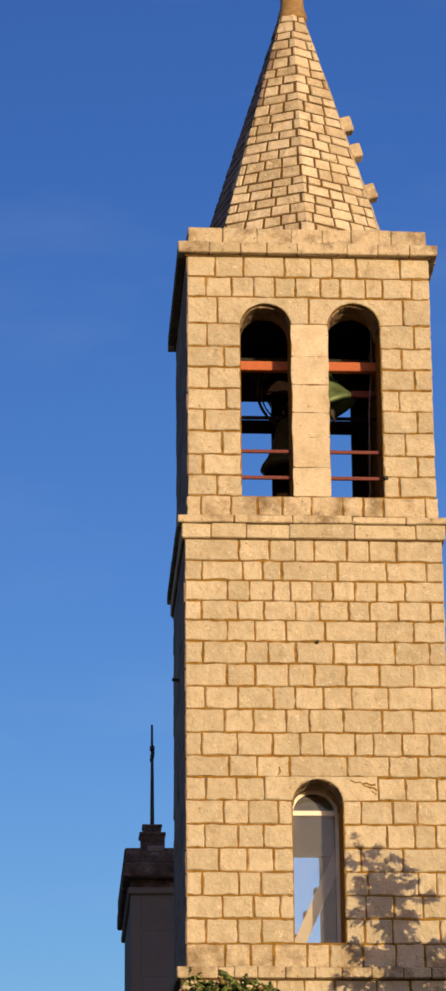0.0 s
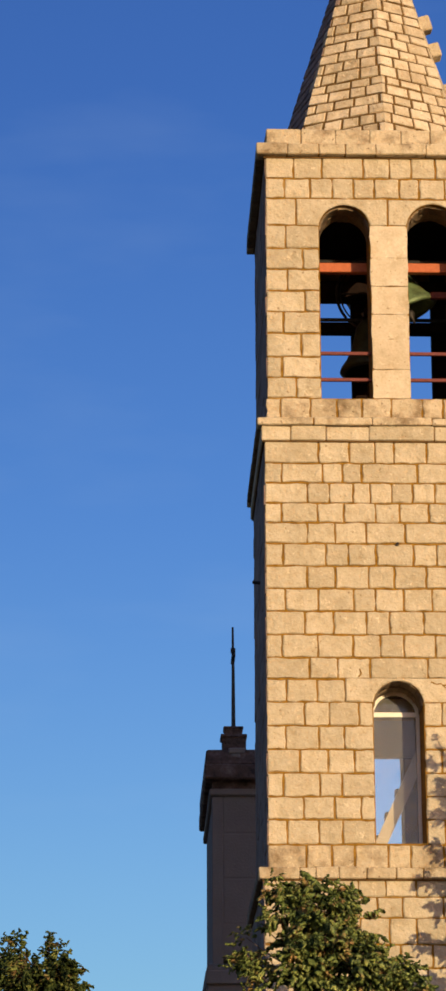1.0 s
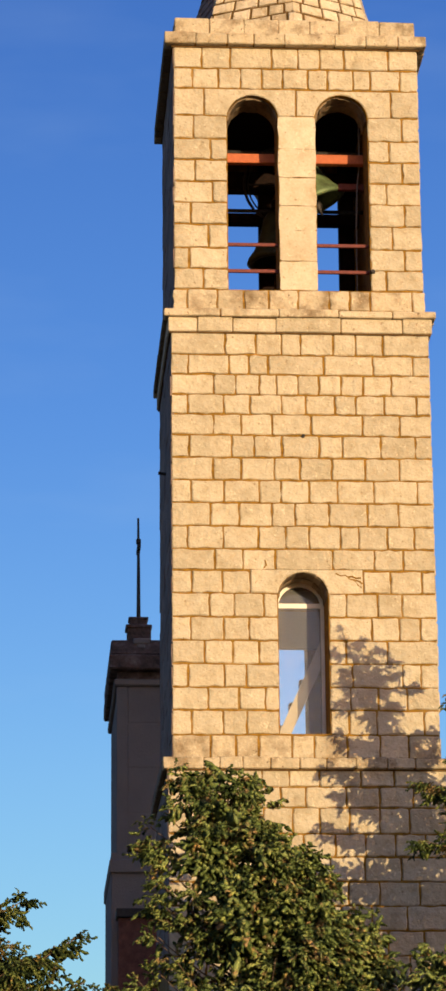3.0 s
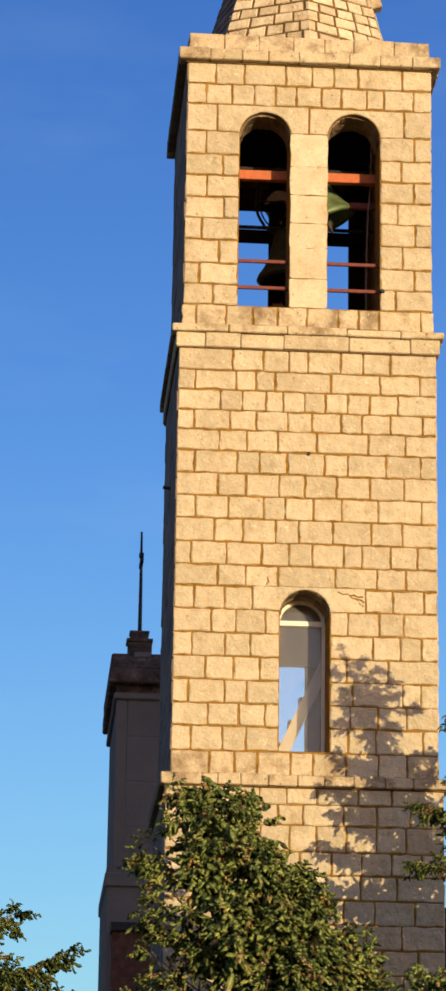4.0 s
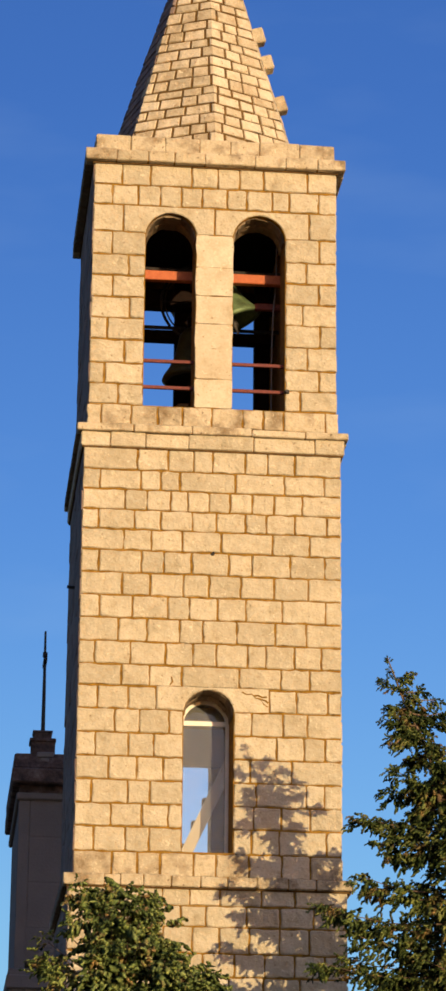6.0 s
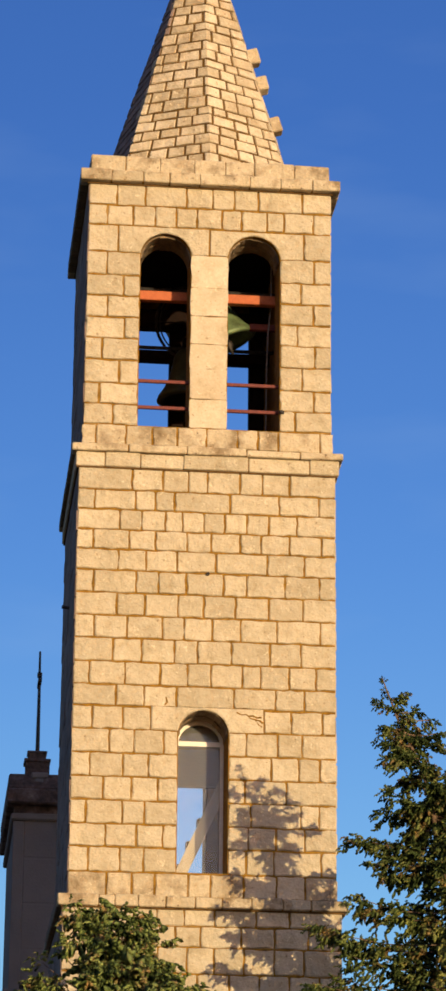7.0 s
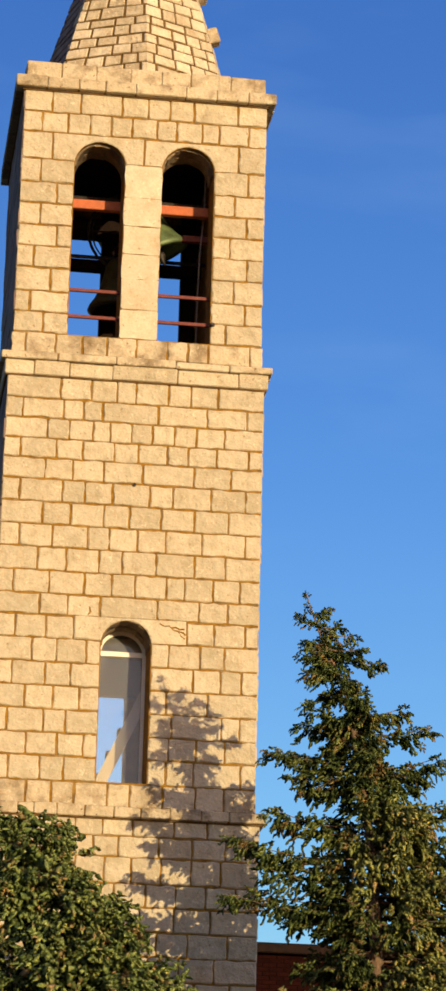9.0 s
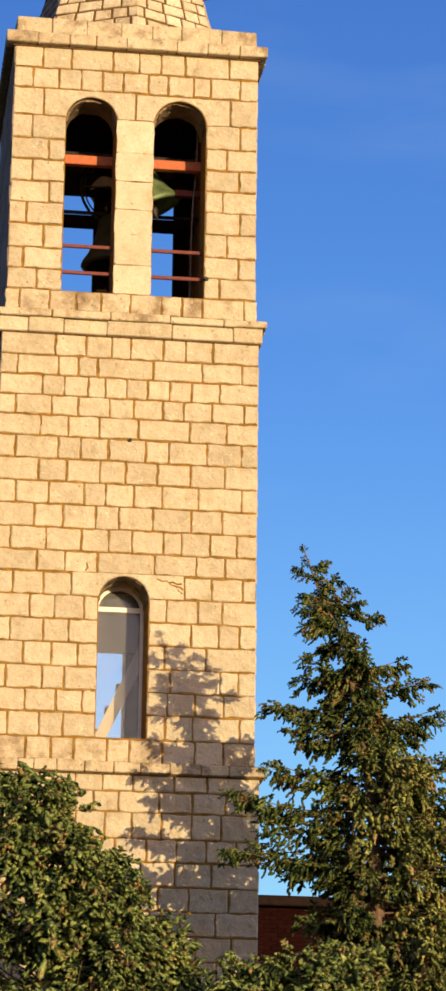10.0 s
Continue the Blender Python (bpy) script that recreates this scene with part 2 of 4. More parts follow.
film = ramp(n, l, t.outputs[0], [(0.3, (0.13, 0.13, 0.13)), (0.8, (0.24, 0.24, 0.24))])
dust.inputs[0].default_value = (0.55, 0.55, 0.55, 1)
l.new(fres.outputs[0], m1.inputs[0]), l.new(clear.outputs[0], m1.inputs[1]), l.new(gloss.outputs[0], m1.inputs[2])
l.new(film.outputs[0], m2.inputs[0]), l.new(m1.outputs[0], m2.inputs[1]), l.new(dust.outputs[0], m2.inputs[2])
l.new(m2.outputs[0], o.inputs[0])


def leaf_material(name, dark, mid, light, dead):
    """Scale leaves: tone runs in clumps, with a little difference from shoot to shoot and patches of dead brown."""
    m, n, l, b = material(name, mid, 0.6)
    g = n.new("ShaderNodeNewGeometry")
    clump, patch = tex(n, l, "geo", 5.0, 3), tex(n, l, "geo", 3.6, 4, 0.65)
    c = ramp(n, l, clump.outputs[0], [(0.38, dark), (0.5, mid), (0.63, light)]).outputs[0]
    c = mix(n, l, c, dead, ramp(n, l, patch.outputs[0], [(0.55, (0, 0, 0)), (0.65, (0.85, 0.85, 0.85))]).outputs[0])
    c = mix(n, l, c, ramp(n, l, g.outputs["Random Per Island"], [(0.0, (0.75, 0.77, 0.75)), (0.85, (1.12, 1.12, 1.05)), (1.0, (1.3, 1.2, 0.95))]).outputs[0], 1.0, "MULTIPLY")
    scale = tex(n, l, "geo", 36.0, 3, 0.7)
    c = mix(n, l, c, ramp(n, l, scale.outputs[0], [(0.36, (0.78, 0.78, 0.78)), (0.5, (1.1, 1.1, 1.08)), (0.66, (1.42, 1.4, 1.28))]).outputs[0], 1.0, "MULTIPLY")
    l.new(c, b.inputs["Base Color"])
    bump(n, l, b, [(scale.outputs[0], 1.0)], 0.02)
    b.inputs["Specular IOR Level"].default_value = 0.08
    tr = n.new("ShaderNodeBsdfTranslucent")
    l.new(c, tr.inputs[0])
    ms = n.new("ShaderNodeMixShader")
    ms.inputs[0].default_value = 0.06
    l.new(b.outputs[0], ms.inputs[1])
    l.new(tr.outputs[0], ms.inputs[2])
    l.new(ms.outputs[0], n["Material Output"].inputs[0])
    return m


LEAF_GREEN = leaf_material("cypress_green", (0.038, 0.058, 0.020), (0.138, 0.184, 0.062), (0.275, 0.315, 0.112), (0.33, 0.205, 0.11))
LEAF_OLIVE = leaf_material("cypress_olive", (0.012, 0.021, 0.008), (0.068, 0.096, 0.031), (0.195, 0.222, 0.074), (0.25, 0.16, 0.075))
# lighter copy for the sunward side: sunlight put into the leaf colour
LEAF_SUNLIT = leaf_material("sunlit_side_cypress", (0.042, 0.053, 0.018), (0.170, 0.190, 0.062), (0.33, 0.33, 0.11), (0.35, 0.22, 0.108))

BARK, n, l, b = material("grey_brown_bark", (0.16, 0.1, 0.06), 0.95)
t = tex(n, l, "geo", 18.0, 6)
l.new(ramp(n, l, t.outputs[0], [(0.3, (0.07, 0.045, 0.030)), (0.7, (0.19, 0.125, 0.08))]).outputs[0], b.inputs["Base Color"])
bump(n, l, b, [(t.outputs[0], 1.0)], 0.02)

EARTH, n, l, b = material("dry_grass_ground", (0.1, 0.1, 0.05), 1.0)
t, t2 = tex(n, l, "geo", 0.3, 6), tex(n, l, "geo", 14, 6)
c = mix(n, l, (0.10, 0.10, 0.045), (0.19, 0.15, 0.09), t.outputs[0])
l.new(mix(n, l, c, ramp(n, l, t2.outputs[0], [(0.3, (0.6, 0.6, 0.6)), (0.7, (1.2, 1.2, 1.2))]).outputs[0], 1.0, "MULTIPLY"), b.inputs["Base Color"])
bump(n, l, b, [(t2.outputs[0], 1.0)], 0.05)


# ---- building helpers ----

rng = random.Random(7)


def mesh_object(name, bm, mat, parent=None, smooth=False):
    bmesh.ops.recalc_face_normals(bm, faces=bm.faces[:])
    me = bpy.data.meshes.new(name)
    bm.to_mesh(me)
    bm.free()
    me.materials.append(mat)
    if smooth:
        me.polygons.foreach_set("use_smooth", [True] * len(me.polygons))
    ob = new(name, me)
    ob.parent = parent
    return ob


def part(name, bm, mat, parent, label="", smooth=False):
    return tagged(mesh_object(name, bm, mat, parent, smooth), label)


def box(bm, x0, x1, y0, y1, z0, z1, bevel=0.0, jit=0.0):
    v = [bm.verts.new((x + rng.uniform(-jit, jit), y + rng.uniform(-jit, jit), z + rng.uniform(-jit, jit))) for x in (x0, x1) for y in (y0, y1) for z in (z0, z1)]
    fs = [bm.faces.new([v[i] for i in q]) for q in ((0, 1, 3, 2), (4, 6, 7, 5), (0, 4, 5, 1), (2, 3, 7, 6), (0, 2, 6, 4), (1, 5, 7, 3))]
    if bevel:
        es = list({e for f in fs for e in f.edges})
        bmesh.ops.bevel(bm, geom=es, offset=bevel, segments=1, affect="EDGES")
    return bm


def lathe(bm, profile, segments=32, m=None):
    """A turned body about z from (radius, z) pairs."""
    rings = [[bm.verts.new((r * math.cos(2 * math.pi * k / segments), r * math.sin(2 * math.pi * k / segments), z)) for k in range(segments)] for r, z in profile]
    for a, c in zip(rings, rings[1:]):
        for k in range(segments):
            j = (k + 1) % segments
            bm.faces.new((a[k], a[j], c[j], c[k]))
    bm.faces.new(rings[0][::-1])
    bm.faces.new(rings[-1])
    if m is not None:
        bmesh.ops.transform(bm, matrix=m, verts=[v for ring in rings for v in ring])
    return bm


def tube(bm, pts, radii, seg=7):
    """A tapered round limb along points."""
    rings = []
    for k, p in enumerate(pts):
        d = (Vector(pts[min(k + 1, len(pts) - 1)]) - Vector(pts[max(k - 1, 0)])).normalized()
        s = d.orthogonal().normalized()
        u = d.cross(s)
        rings.append([bm.verts.new(Vector(p) + radii[k] * (s * math.cos(2 * math.pi * i / seg) + u * math.sin(2 * math.pi * i / seg))) for i in range(seg)])
    for a, c in zip(rings, rings[1:]):
        for i in range(seg):
            j = (i + 1) % seg
            bm.faces.new((a[i], a[j], c[j], c[i]))
    bm.faces.new(rings[0][::-1])
    bm.faces.new(rings[-1])
    return bm


def arch_z(x, xl, xr, spring):
    r, c = (xr - xl) / 2, (xl + xr) / 2
    return spring + math.sqrt(max(r * r - (x - c) ** 2, 0.0))


def pierced_wall(bm, x0, x1, z0, z1, y0, y1, openings, steps=16):
    """A thick wall facing -y with round-arched openings (left, right, sill, spring) through it."""
    xs = {x0, x1}
    for xl, xr, sill, spring in openings:
        c, r = (xl + xr) / 2, (xr - xl) / 2
        xs |= {round(c - r * math.cos(math.pi * k / steps), 5) for k in range(steps + 1)}
    xs = sorted(xs)

    def quad(a, b_, c, d):
        bm.faces.new([bm.verts.new(p) for p in (a, b_, c, d)])

    for xa, xb in zip(xs, xs[1:]):
        o = next((o for o in openings if o[0] - 1e-4 <= xa and xb <= o[1] + 1e-4), None)
        spans = [(z0, z0, z1, z1)] if o is None else [(z0, z0, o[2], o[2]), (arch_z(xa, o[0], o[1], o[3]), arch_z(xb, o[0], o[1], o[3]), z1, z1)]
        for la, lb, ha, hb in spans:
            quad((xa, y0, la), (xb, y0, lb), (xb, y0, hb), (xa, y0, ha))
            quad((xa, y1, la), (xa, y1, ha), (xb, y1, hb), (xb, y1, lb))
        if o is not None:
            za, zb = arch_z(xa, o[0], o[1], o[3]), arch_z(xb, o[0], o[1], o[3])
            quad((xa, y0, za), (xb, y0, zb), (xb, y1, zb), (xa, y1, za))
            quad((xa, y0, o[2]), (xa, y1, o[2]), (xb, y1, o[2]), (xb, y0, o[2]))
    for xl, xr, sill, spring in openings:
        quad((xl, y0, sill), (xl, y0, spring), (xl, y1, spring), (xl, y1, sill))
        quad((xr, y0, sill), (xr, y1, sill), (xr, y1, spring), (xr, y0, spring))
    for x in (x0, x1):
        quad((x, y0, z0), (x, y0, z1), (x, y1, z1), (x, y1, z0))
    quad((x0, y0, z0), (x0, y1, z0), (x1, y1, z0), (x1, y0, z0))
    quad((x0, y0, z1), (x1, y0, z1), (x1, y1, z1), (x0, y1, z1))
    bmesh.ops.remove_doubles(bm, verts=bm.verts[:], dist=1e-4)
    return bm


JOINT = 0.014  # half the width of a joint


def block(bm, outline, proud, m, bevel=0.014, jit=0.004, joint=JOINT):
    """A dressed block on a wall: outline (u, w) on the wall's plane, standing proud of it, edges chipped; m takes (u, out, w) to the world."""
    n_ = len(outline)
    area = sum(outline[i][0] * outline[(i + 1) % n_][1] - outline[(i + 1) % n_][0] * outline[i][1] for i in range(n_))
    sgn = 1 if area > 0 else -1

    def offset(d, j):
        out = []
        for i in range(n_):
            (ax, ay), (bx, by), (cx, cy) = outline[i - 1], outline[i], outline[(i + 1) % n_]
            e1, e2 = Vector((bx - ax, by - ay)).normalized(), Vector((cx - bx, cy - by)).normalized()
            n1, n2 = Vector((-e1.y, e1.x)) * sgn, Vector((-e2.y, e2.x)) * sgn
            k = (n1 + n2) / max(1 + n1.dot(n2), 0.4)
            out.append((bx + k.x * d + rng.uniform(-j, j), by + k.y * d + rng.uniform(-j, j)))
        return out

    tilt_u, tilt_w, depth = rng.uniform(-0.006, 0.006), rng.uniform(-0.012, 0.012), proud + rng.uniform(-0.006, 0.006)
    cu, cw = sum(p[0] for p in outline) / n_, sum(p[1] for p in outline) / n_
    base = offset(joint + rng.uniform(-0.003, 0.004), jit)
    lo = [bm.verts.new(m @ Vector((u, -0.03, w))) for u, w in base]
    mid = [bm.verts.new(m @ Vector((u, depth - bevel * 0.8, w))) for u, w in base]
    top = [bm.verts.new(m @ Vector((u, depth + tilt_u * (u - cu) * 2 + tilt_w * (w - cw) * 2 + rng.uniform(-0.002, 0.002), w))) for u, w in offset(joint + bevel, jit)]
    for a, c in ((lo, mid), (mid, top)):
        for i in range(n_):
            j = (i + 1) % n_
            bm.faces.new((a[i], a[j], c[j], c[i]))
    bm.faces.new(top)
    return bm


def rect_outline(u0, u1, w0, w1, corners=(False, False)):
    """A block's outline: knocked-off corners and a few points along the edges, so that chipping shows."""
    k = 4 if u1 - u0 > 0.45 else 3
    c = [rng.uniform(0.008, 0.035) * (0.4 if corners[i in (1, 2)] else 1.0) for i in range(4)]

    def edge(a, d, m, e=0.012):
        """Points between two corners, wavering off the straight line."""
        return [(a[0] + (d[0] - a[0]) * i / m + rng.uniform(-e, e), a[1] + (d[1] - a[1]) * i / m + rng.uniform(-e, e)) for i in range(1, m)]

    q = [(u0 + c[0], w0), (u1 - c[1], w0), (u1, w0 + c[1] * 0.8), (u1, w1 - c[2] * 0.8), (u1 - c[2], w1), (u0 + c[3], w1), (u0, w1 - c[3] * 0.8), (u0, w0 + c[0] * 0.8)]
    out = []
    for i, m, e in ((0, k, 0.012), (2, 3, 0.003 if corners[1] else 0.012), (4, k, 0.012), (6, 3, 0.003 if corners[0] else 0.012)):
        out += [q[i]] + edge(q[i], q[i + 1], m, e) + [q[i + 1]]
    return out


FRONT = Matrix(((1, 0, 0, 0), (0, -1, 0, 0), (0, 0, 1, 0), (0, 0, 0, 1)))  # (u, out, w) on a wall facing -y through the origin


def front_at(y):
    return Matrix.Translation((0, y, 0)) @ FRONT


def left_at(x):
    """(u, out, w): u runs along y, out is -x."""
    return Matrix(((0, -1, 0, x), (1, 0, 0, 0), (0, 0, 1, 0), (0, 0, 0, 1)))


def right_at(x):
    return Matrix(((0, 1, 0, x), (1, 0, 0, 0), (0, 0, 1, 0), (0, 0, 0, 1)))


def back_at(y):
    return Matrix(((1, 0, 0, 0), (0, 1, 0, y), (0, 0, 1, 0), (0, 0, 0, 1)))


def stone(parent, outline, m, proud=0.022, mat=None, name="stone", smooth_cut=False):
    return part(name, block(bmesh.new(), outline, proud, m, *((0.006, 0.001, 0.003) if smooth_cut else ())), mat or STONE, parent)


def split_run(u0, u1, lo, hi):
    """Random joints along a course."""
    us = [u0]
    while u1 - us[-1] > hi:
        us.append(us[-1] + rng.uniform(lo, hi))
    if u1 - us[-1] < lo * 0.6 and len(us) > 1:
        us.pop()
    return us + [u1]


# ---- ground ----
bm = bmesh.new()
bmesh.ops.create_circle(bm, cap_ends=True, radius=2500, segments=64)
tagged(mesh_object("ground", bm, EARTH), "dry grassy ground round the church", "ground", kind="structure")

# ---- bell tower: square shaft about (0, 2.1) ----
AXIS = 2.1
LOW, MID, TOP = 2.17, 2.10, 2.042  # half widths of the foot, the shaft and the belfry, to the faces of the stones
RECESS = 0.022
tower = tagged(new("bell_tower"), "square stone bell tower with arched belfry and octagonal spire", "bell tower")
tower.location = (0, 0, 0)


def ring_walls(bm, half, z0, z1, thick, front=(), rear=()):
    """Four walls about the tower's axis, pierced in front and rear."""
    h = half - RECESS
    pierced_wall(bm, -h, h, z0, z1, AXIS - h, AXIS - h + thick, list(front))
    k = bmesh.new()
    pierced_wall(k, -h, h, z0, z1, AXIS + h - thick, AXIS + h, list(rear))
    for x0, x1 in ((-h, -h + thick), (h - thick, h)):
        box(k, x0, x1, AXIS - h + thick, AXIS + h - thick, z0, z1)
    me = bpy.data.meshes.new("tmp")
    k.to_mesh(me)
    k.free()
    bm.from_mesh(me)
    bpy.data.meshes.remove(me)
    return bm


HOLE = (0.02, 15.29)
WIN = (-0.415, 0.378, 10.45, 12.655)
BELL_L, BELL_R = (-1.15, -0.31, 17.80, 20.81), (0.31, 1.18, 17.80, 20.815)

foot = part("tower_foot", ring_walls(bmesh.new(), LOW, 0.0, 9.88, 0.8), MORTAR, tower)
shaft = part("shaft", ring_walls(bmesh.new(), MID, 9.88, 17.30, 0.75, [WIN], [WIN]), MORTAR, tower)
belfry = part("belfry", ring_walls(bmesh.new(), TOP, 17.30, 22.10, 0.68, [BELL_L, BELL_R], [BELL_L, BELL_R]), MORTAR, tower)
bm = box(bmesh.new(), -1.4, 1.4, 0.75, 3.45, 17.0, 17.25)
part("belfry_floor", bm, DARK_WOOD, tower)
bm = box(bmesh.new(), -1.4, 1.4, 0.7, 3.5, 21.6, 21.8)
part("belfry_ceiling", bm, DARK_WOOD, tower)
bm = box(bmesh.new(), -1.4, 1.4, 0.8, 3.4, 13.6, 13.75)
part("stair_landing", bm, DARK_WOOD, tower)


def lay(parent, half, top, bottom, joints, left=None, right=None, mat=None, skip=()):
    """One course of the front: the joints' places between its ends; skip: openings that it leaves free."""
    us = [-half if left is None else left] + list(joints) + [half if right is None else right]
    for a, c in zip(us, us[1:]):
        if any(o[0] - 0.02 <= a and c <= o[1] + 0.02 for o in skip):
            continue
        stone(parent, rect_outline(a, c, bottom, top, (a == -half, c == half)), front_at(AXIS - half + RECESS), RECESS, mat, smooth_cut=mat is STONE_PALE)


def lay_over_arch(parent, half, top, bottom, a, c, o, mat=None):
    """A block cut to the curve of the arch under it."""
    x0, x1 = max(a, o[0]), min(c, o[1])
    curve = []
    if a < o[0]:
        curve.append((a, bottom))
    cx, r = (o[0] + o[1]) / 2, (o[1] - o[0]) / 2
    for k in range(15):
        x = cx - r * math.cos(math.pi * k / 14)
        if x0 - 1e-4 <= x <= x1 + 1e-4:
            z = max(arch_z(x, o[0], o[1], o[3]), bottom)
            curve.append((x, z - JOINT * 0.9))
    if x1 < o[1] and c <= o[1]:
        curve.append((x1, arch_z(x1, o[0], o[1], o[3]) - JOINT))
    if a >= o[0]:
        curve = [(x0, arch_z(x0, o[0], o[1], o[3]) - JOINT)] + [q for q in curve if q[0] > x0 + 0.02]
    if c > o[1]:
        curve.append((c, bottom))
    stone(parent, curve + [(c, top), (a, top)], front_at(AXIS - half + RECESS), RECESS, mat)


# belfry, from the top down
lay(belfry, TOP, 22.14, 21.70, (-1.56, -1.09, -0.40, 0.04, 0.40, 0.81, 1.55))
lay(belfry, TOP, 21.70, 21.335, (-1.72, -1.29, -0.92, -0.57, -0.22, 0.20, 0.53, 0.95, 1.24, 1.74))
lay(belfry, TOP, 21.335, 20.85, (), right=-1.53)
lay(belfry, TOP, 21.335, 20.85, (), left=1.58)
lay_over_arch(belfry, TOP, 21.335, 20.85, -1.53, -0.01, BELL_L)
lay_over_arch(belfry, TOP, 21.335, 20.85, -0.01, 1.58, BELL_R)
for top, bottom, jl, jr in ((20.85, 20.435, -1.71, 1.75), (20.435, 20.06, -1.43, 1.53), (20.06, 19.68, -1.69, 1.74), (19.68, 19.31, -1.40, 1.47),
                            (19.31, 18.925, -1.76, 1.76), (18.925, 18.52, -1.47, 1.55), (18.52, 18.155, -1.79, 1.74), (18.155, 17.80, -1.56, 1.43)):
    lay(belfry, TOP, top, bottom, (jl,), right=BELL_L[0])
    lay(belfry, TOP, top, bottom, (jr,), left=BELL_R[1])
for top, bottom in ((20.85, 20.27), (20.27, 19.77), (19.77, 19.27), (19.27, 18.84), (18.84, 18.30), (18.30, 17.80)):
    lay(belfry, TOP, top, bottom, (), left=BELL_L[1], right=BELL_R[0], mat=STONE_PALE)
lay(belfry, TOP, 17.80, 17.44, (-1.82, -1.34, -0.90, -0.50, -0.02, 0.49, 0.82, 1.16, 1.85), left=-2.07, right=2.07, mat=STONE_LEDGE)

# shaft, from the top down
lay(shaft, MID, 17.04, 16.66, (-1.22, -0.72, -0.31, 0.0, 0.53, 0.89, 1.34))
lay(shaft, MID, 16.66, 16.325, (-1.82, -1.16, -0.84, -0.53, 0.37, 1.17, 1.82))
lay(shaft, MID, 16.325, 15.985, (-1.41, -1.06, -0.67, -0.40, -0.05, 0.28, 0.65, 1.00, 1.46))
lay(shaft, MID, 15.985, 15.655, (-1.83, -1.25, -0.83, -0.32, 0.07, 0.54, 0.88, 1.34, 1.86))
lay(shaft, MID, 15.655, 15.305, (-1.42, -0.97, -0.48, 0.15, 0.98, 1.58))
lay(shaft, MID, 15.305, 14.93, (-1.81, -1.13, -0.77, -0.32, 0.27, 0.65, 1.27, 1.82))
lay(shaft, MID, 14.93, 14.555, (-1.43, -0.98, -0.45, -0.04, 0.47, 1.01, 1.56))
lay(shaft, MID, 14.555, 14.18, (-1.78, -1.26, -0.69, -0.35, 0.10, 0.56, 1.14, 1.84))
lay(shaft, MID, 14.18, 13.795, (-1.48, -1.02, -0.50, -0.13, 0.41, 1.03, 1.53))
lay(shaft, MID, 13.795, 13.42, (-1.84, -1.28, -0.72, -0.28, 0.09, 0.59, 0.88, 1.34, 1.77))
lay(shaft, MID, 13.42, 13.075, (-1.41, -0.97, -0.45, 0.46, 1.12, 1.58))
lay(shaft, MID, 13.065, 12.70, (-1.78, -1.30), right=-0.86)
lay(shaft, MID, 13.065, 12.70, (1.37, 1.87), left=0.94)
lay_over_arch(shaft, MID, 13.095, 12.70, -0.86, 0.94, WIN)
lay(shaft, MID, 12.70, 12.315, (-1.50, -1.11, -0.65, WIN[0], WIN[1], 0.66, 1.16, 1.55), skip=[WIN])
lay(shaft, MID, 12.315, 11.935, (-1.80, -1.28, -0.88, WIN[0], WIN[1], 1.06, 1.49, 1.83), skip=[WIN])
lay(shaft, MID, 11.935, 11.56, (-1.58, -1.14, -0.73, WIN[0], WIN[1], 0.64, 1.30), skip=[WIN])
lay(shaft, MID, 11.56, 11.185, (-1.84, -1.28, -0.93, WIN[0], WIN[1], 0.74, 1.53, 1.82), skip=[WIN])
lay(shaft, MID, 11.185, 10.82, (-1.53, -1.05, -0.63, WIN[0], WIN[1], 0.70, 1.14, 1.59), skip=[WIN])
lay(shaft, MID, 10.82, 10.43, (-1.79, -1.30, -0.93, WIN[0], WIN[1], 0.67, 1.11, 1.85), skip=[WIN])
lay(shaft, MID, 10.43, 10.05, (-1.50, -1.11, -0.75, -0.23, 0.12, 0.63, 1.15, 1.60), mat=STONE_LEDGE)

# foot
lay(foot, LOW, 9.88, 9.60, (-1.56, -1.07, -0.71, -0.29, 0.18, 0.82, 1.34))
lay(foot, LOW, 9.60, 9.275, (-1.79, -1.33, -0.90, -0.43, -0.03, 0.59, 1.11, 1.64))
lay(foot, LOW, 9.275, 8.87, (-1.61, -1.15, -0.69, -0.24, 0.17, 0.64, 1.11, 1.57))
lay(foot, LOW, 8.87, 8.51, (-1.81, -1.38, -0.92, -0.48, -0.08, 0.41, 0.88, 1.34, 1.81))
lay(foot, LOW, 8.51, 8.13, (-1.52, -1.02, -0.60, -0.12, 0.33, 0.86, 1.42))
lay(foot, LOW, 8.13, 7.76, (-1.78, -1.25, -0.80, -0.35, 0.12, 0.60, 1.08, 1.70))
lay(foot, LOW, 7.76, 7.38, (-1.45, -0.95, -0.50, 0.02, 0.48, 0.95, 1.50))
lay(foot, LOW, 7.38, 7.00, (-1.80, -1.30, -0.85, -0.30, 0.20, 0.70, 1.20, 1.75))
for k in range(18):
    us = split_run(-LOW, LOW, 0.42, 0.62)
    lay(foot, LOW, 7.0 - k * 7.0 / 18, 7.0 - (k + 1) * 7.0 / 18, us[1:-1])

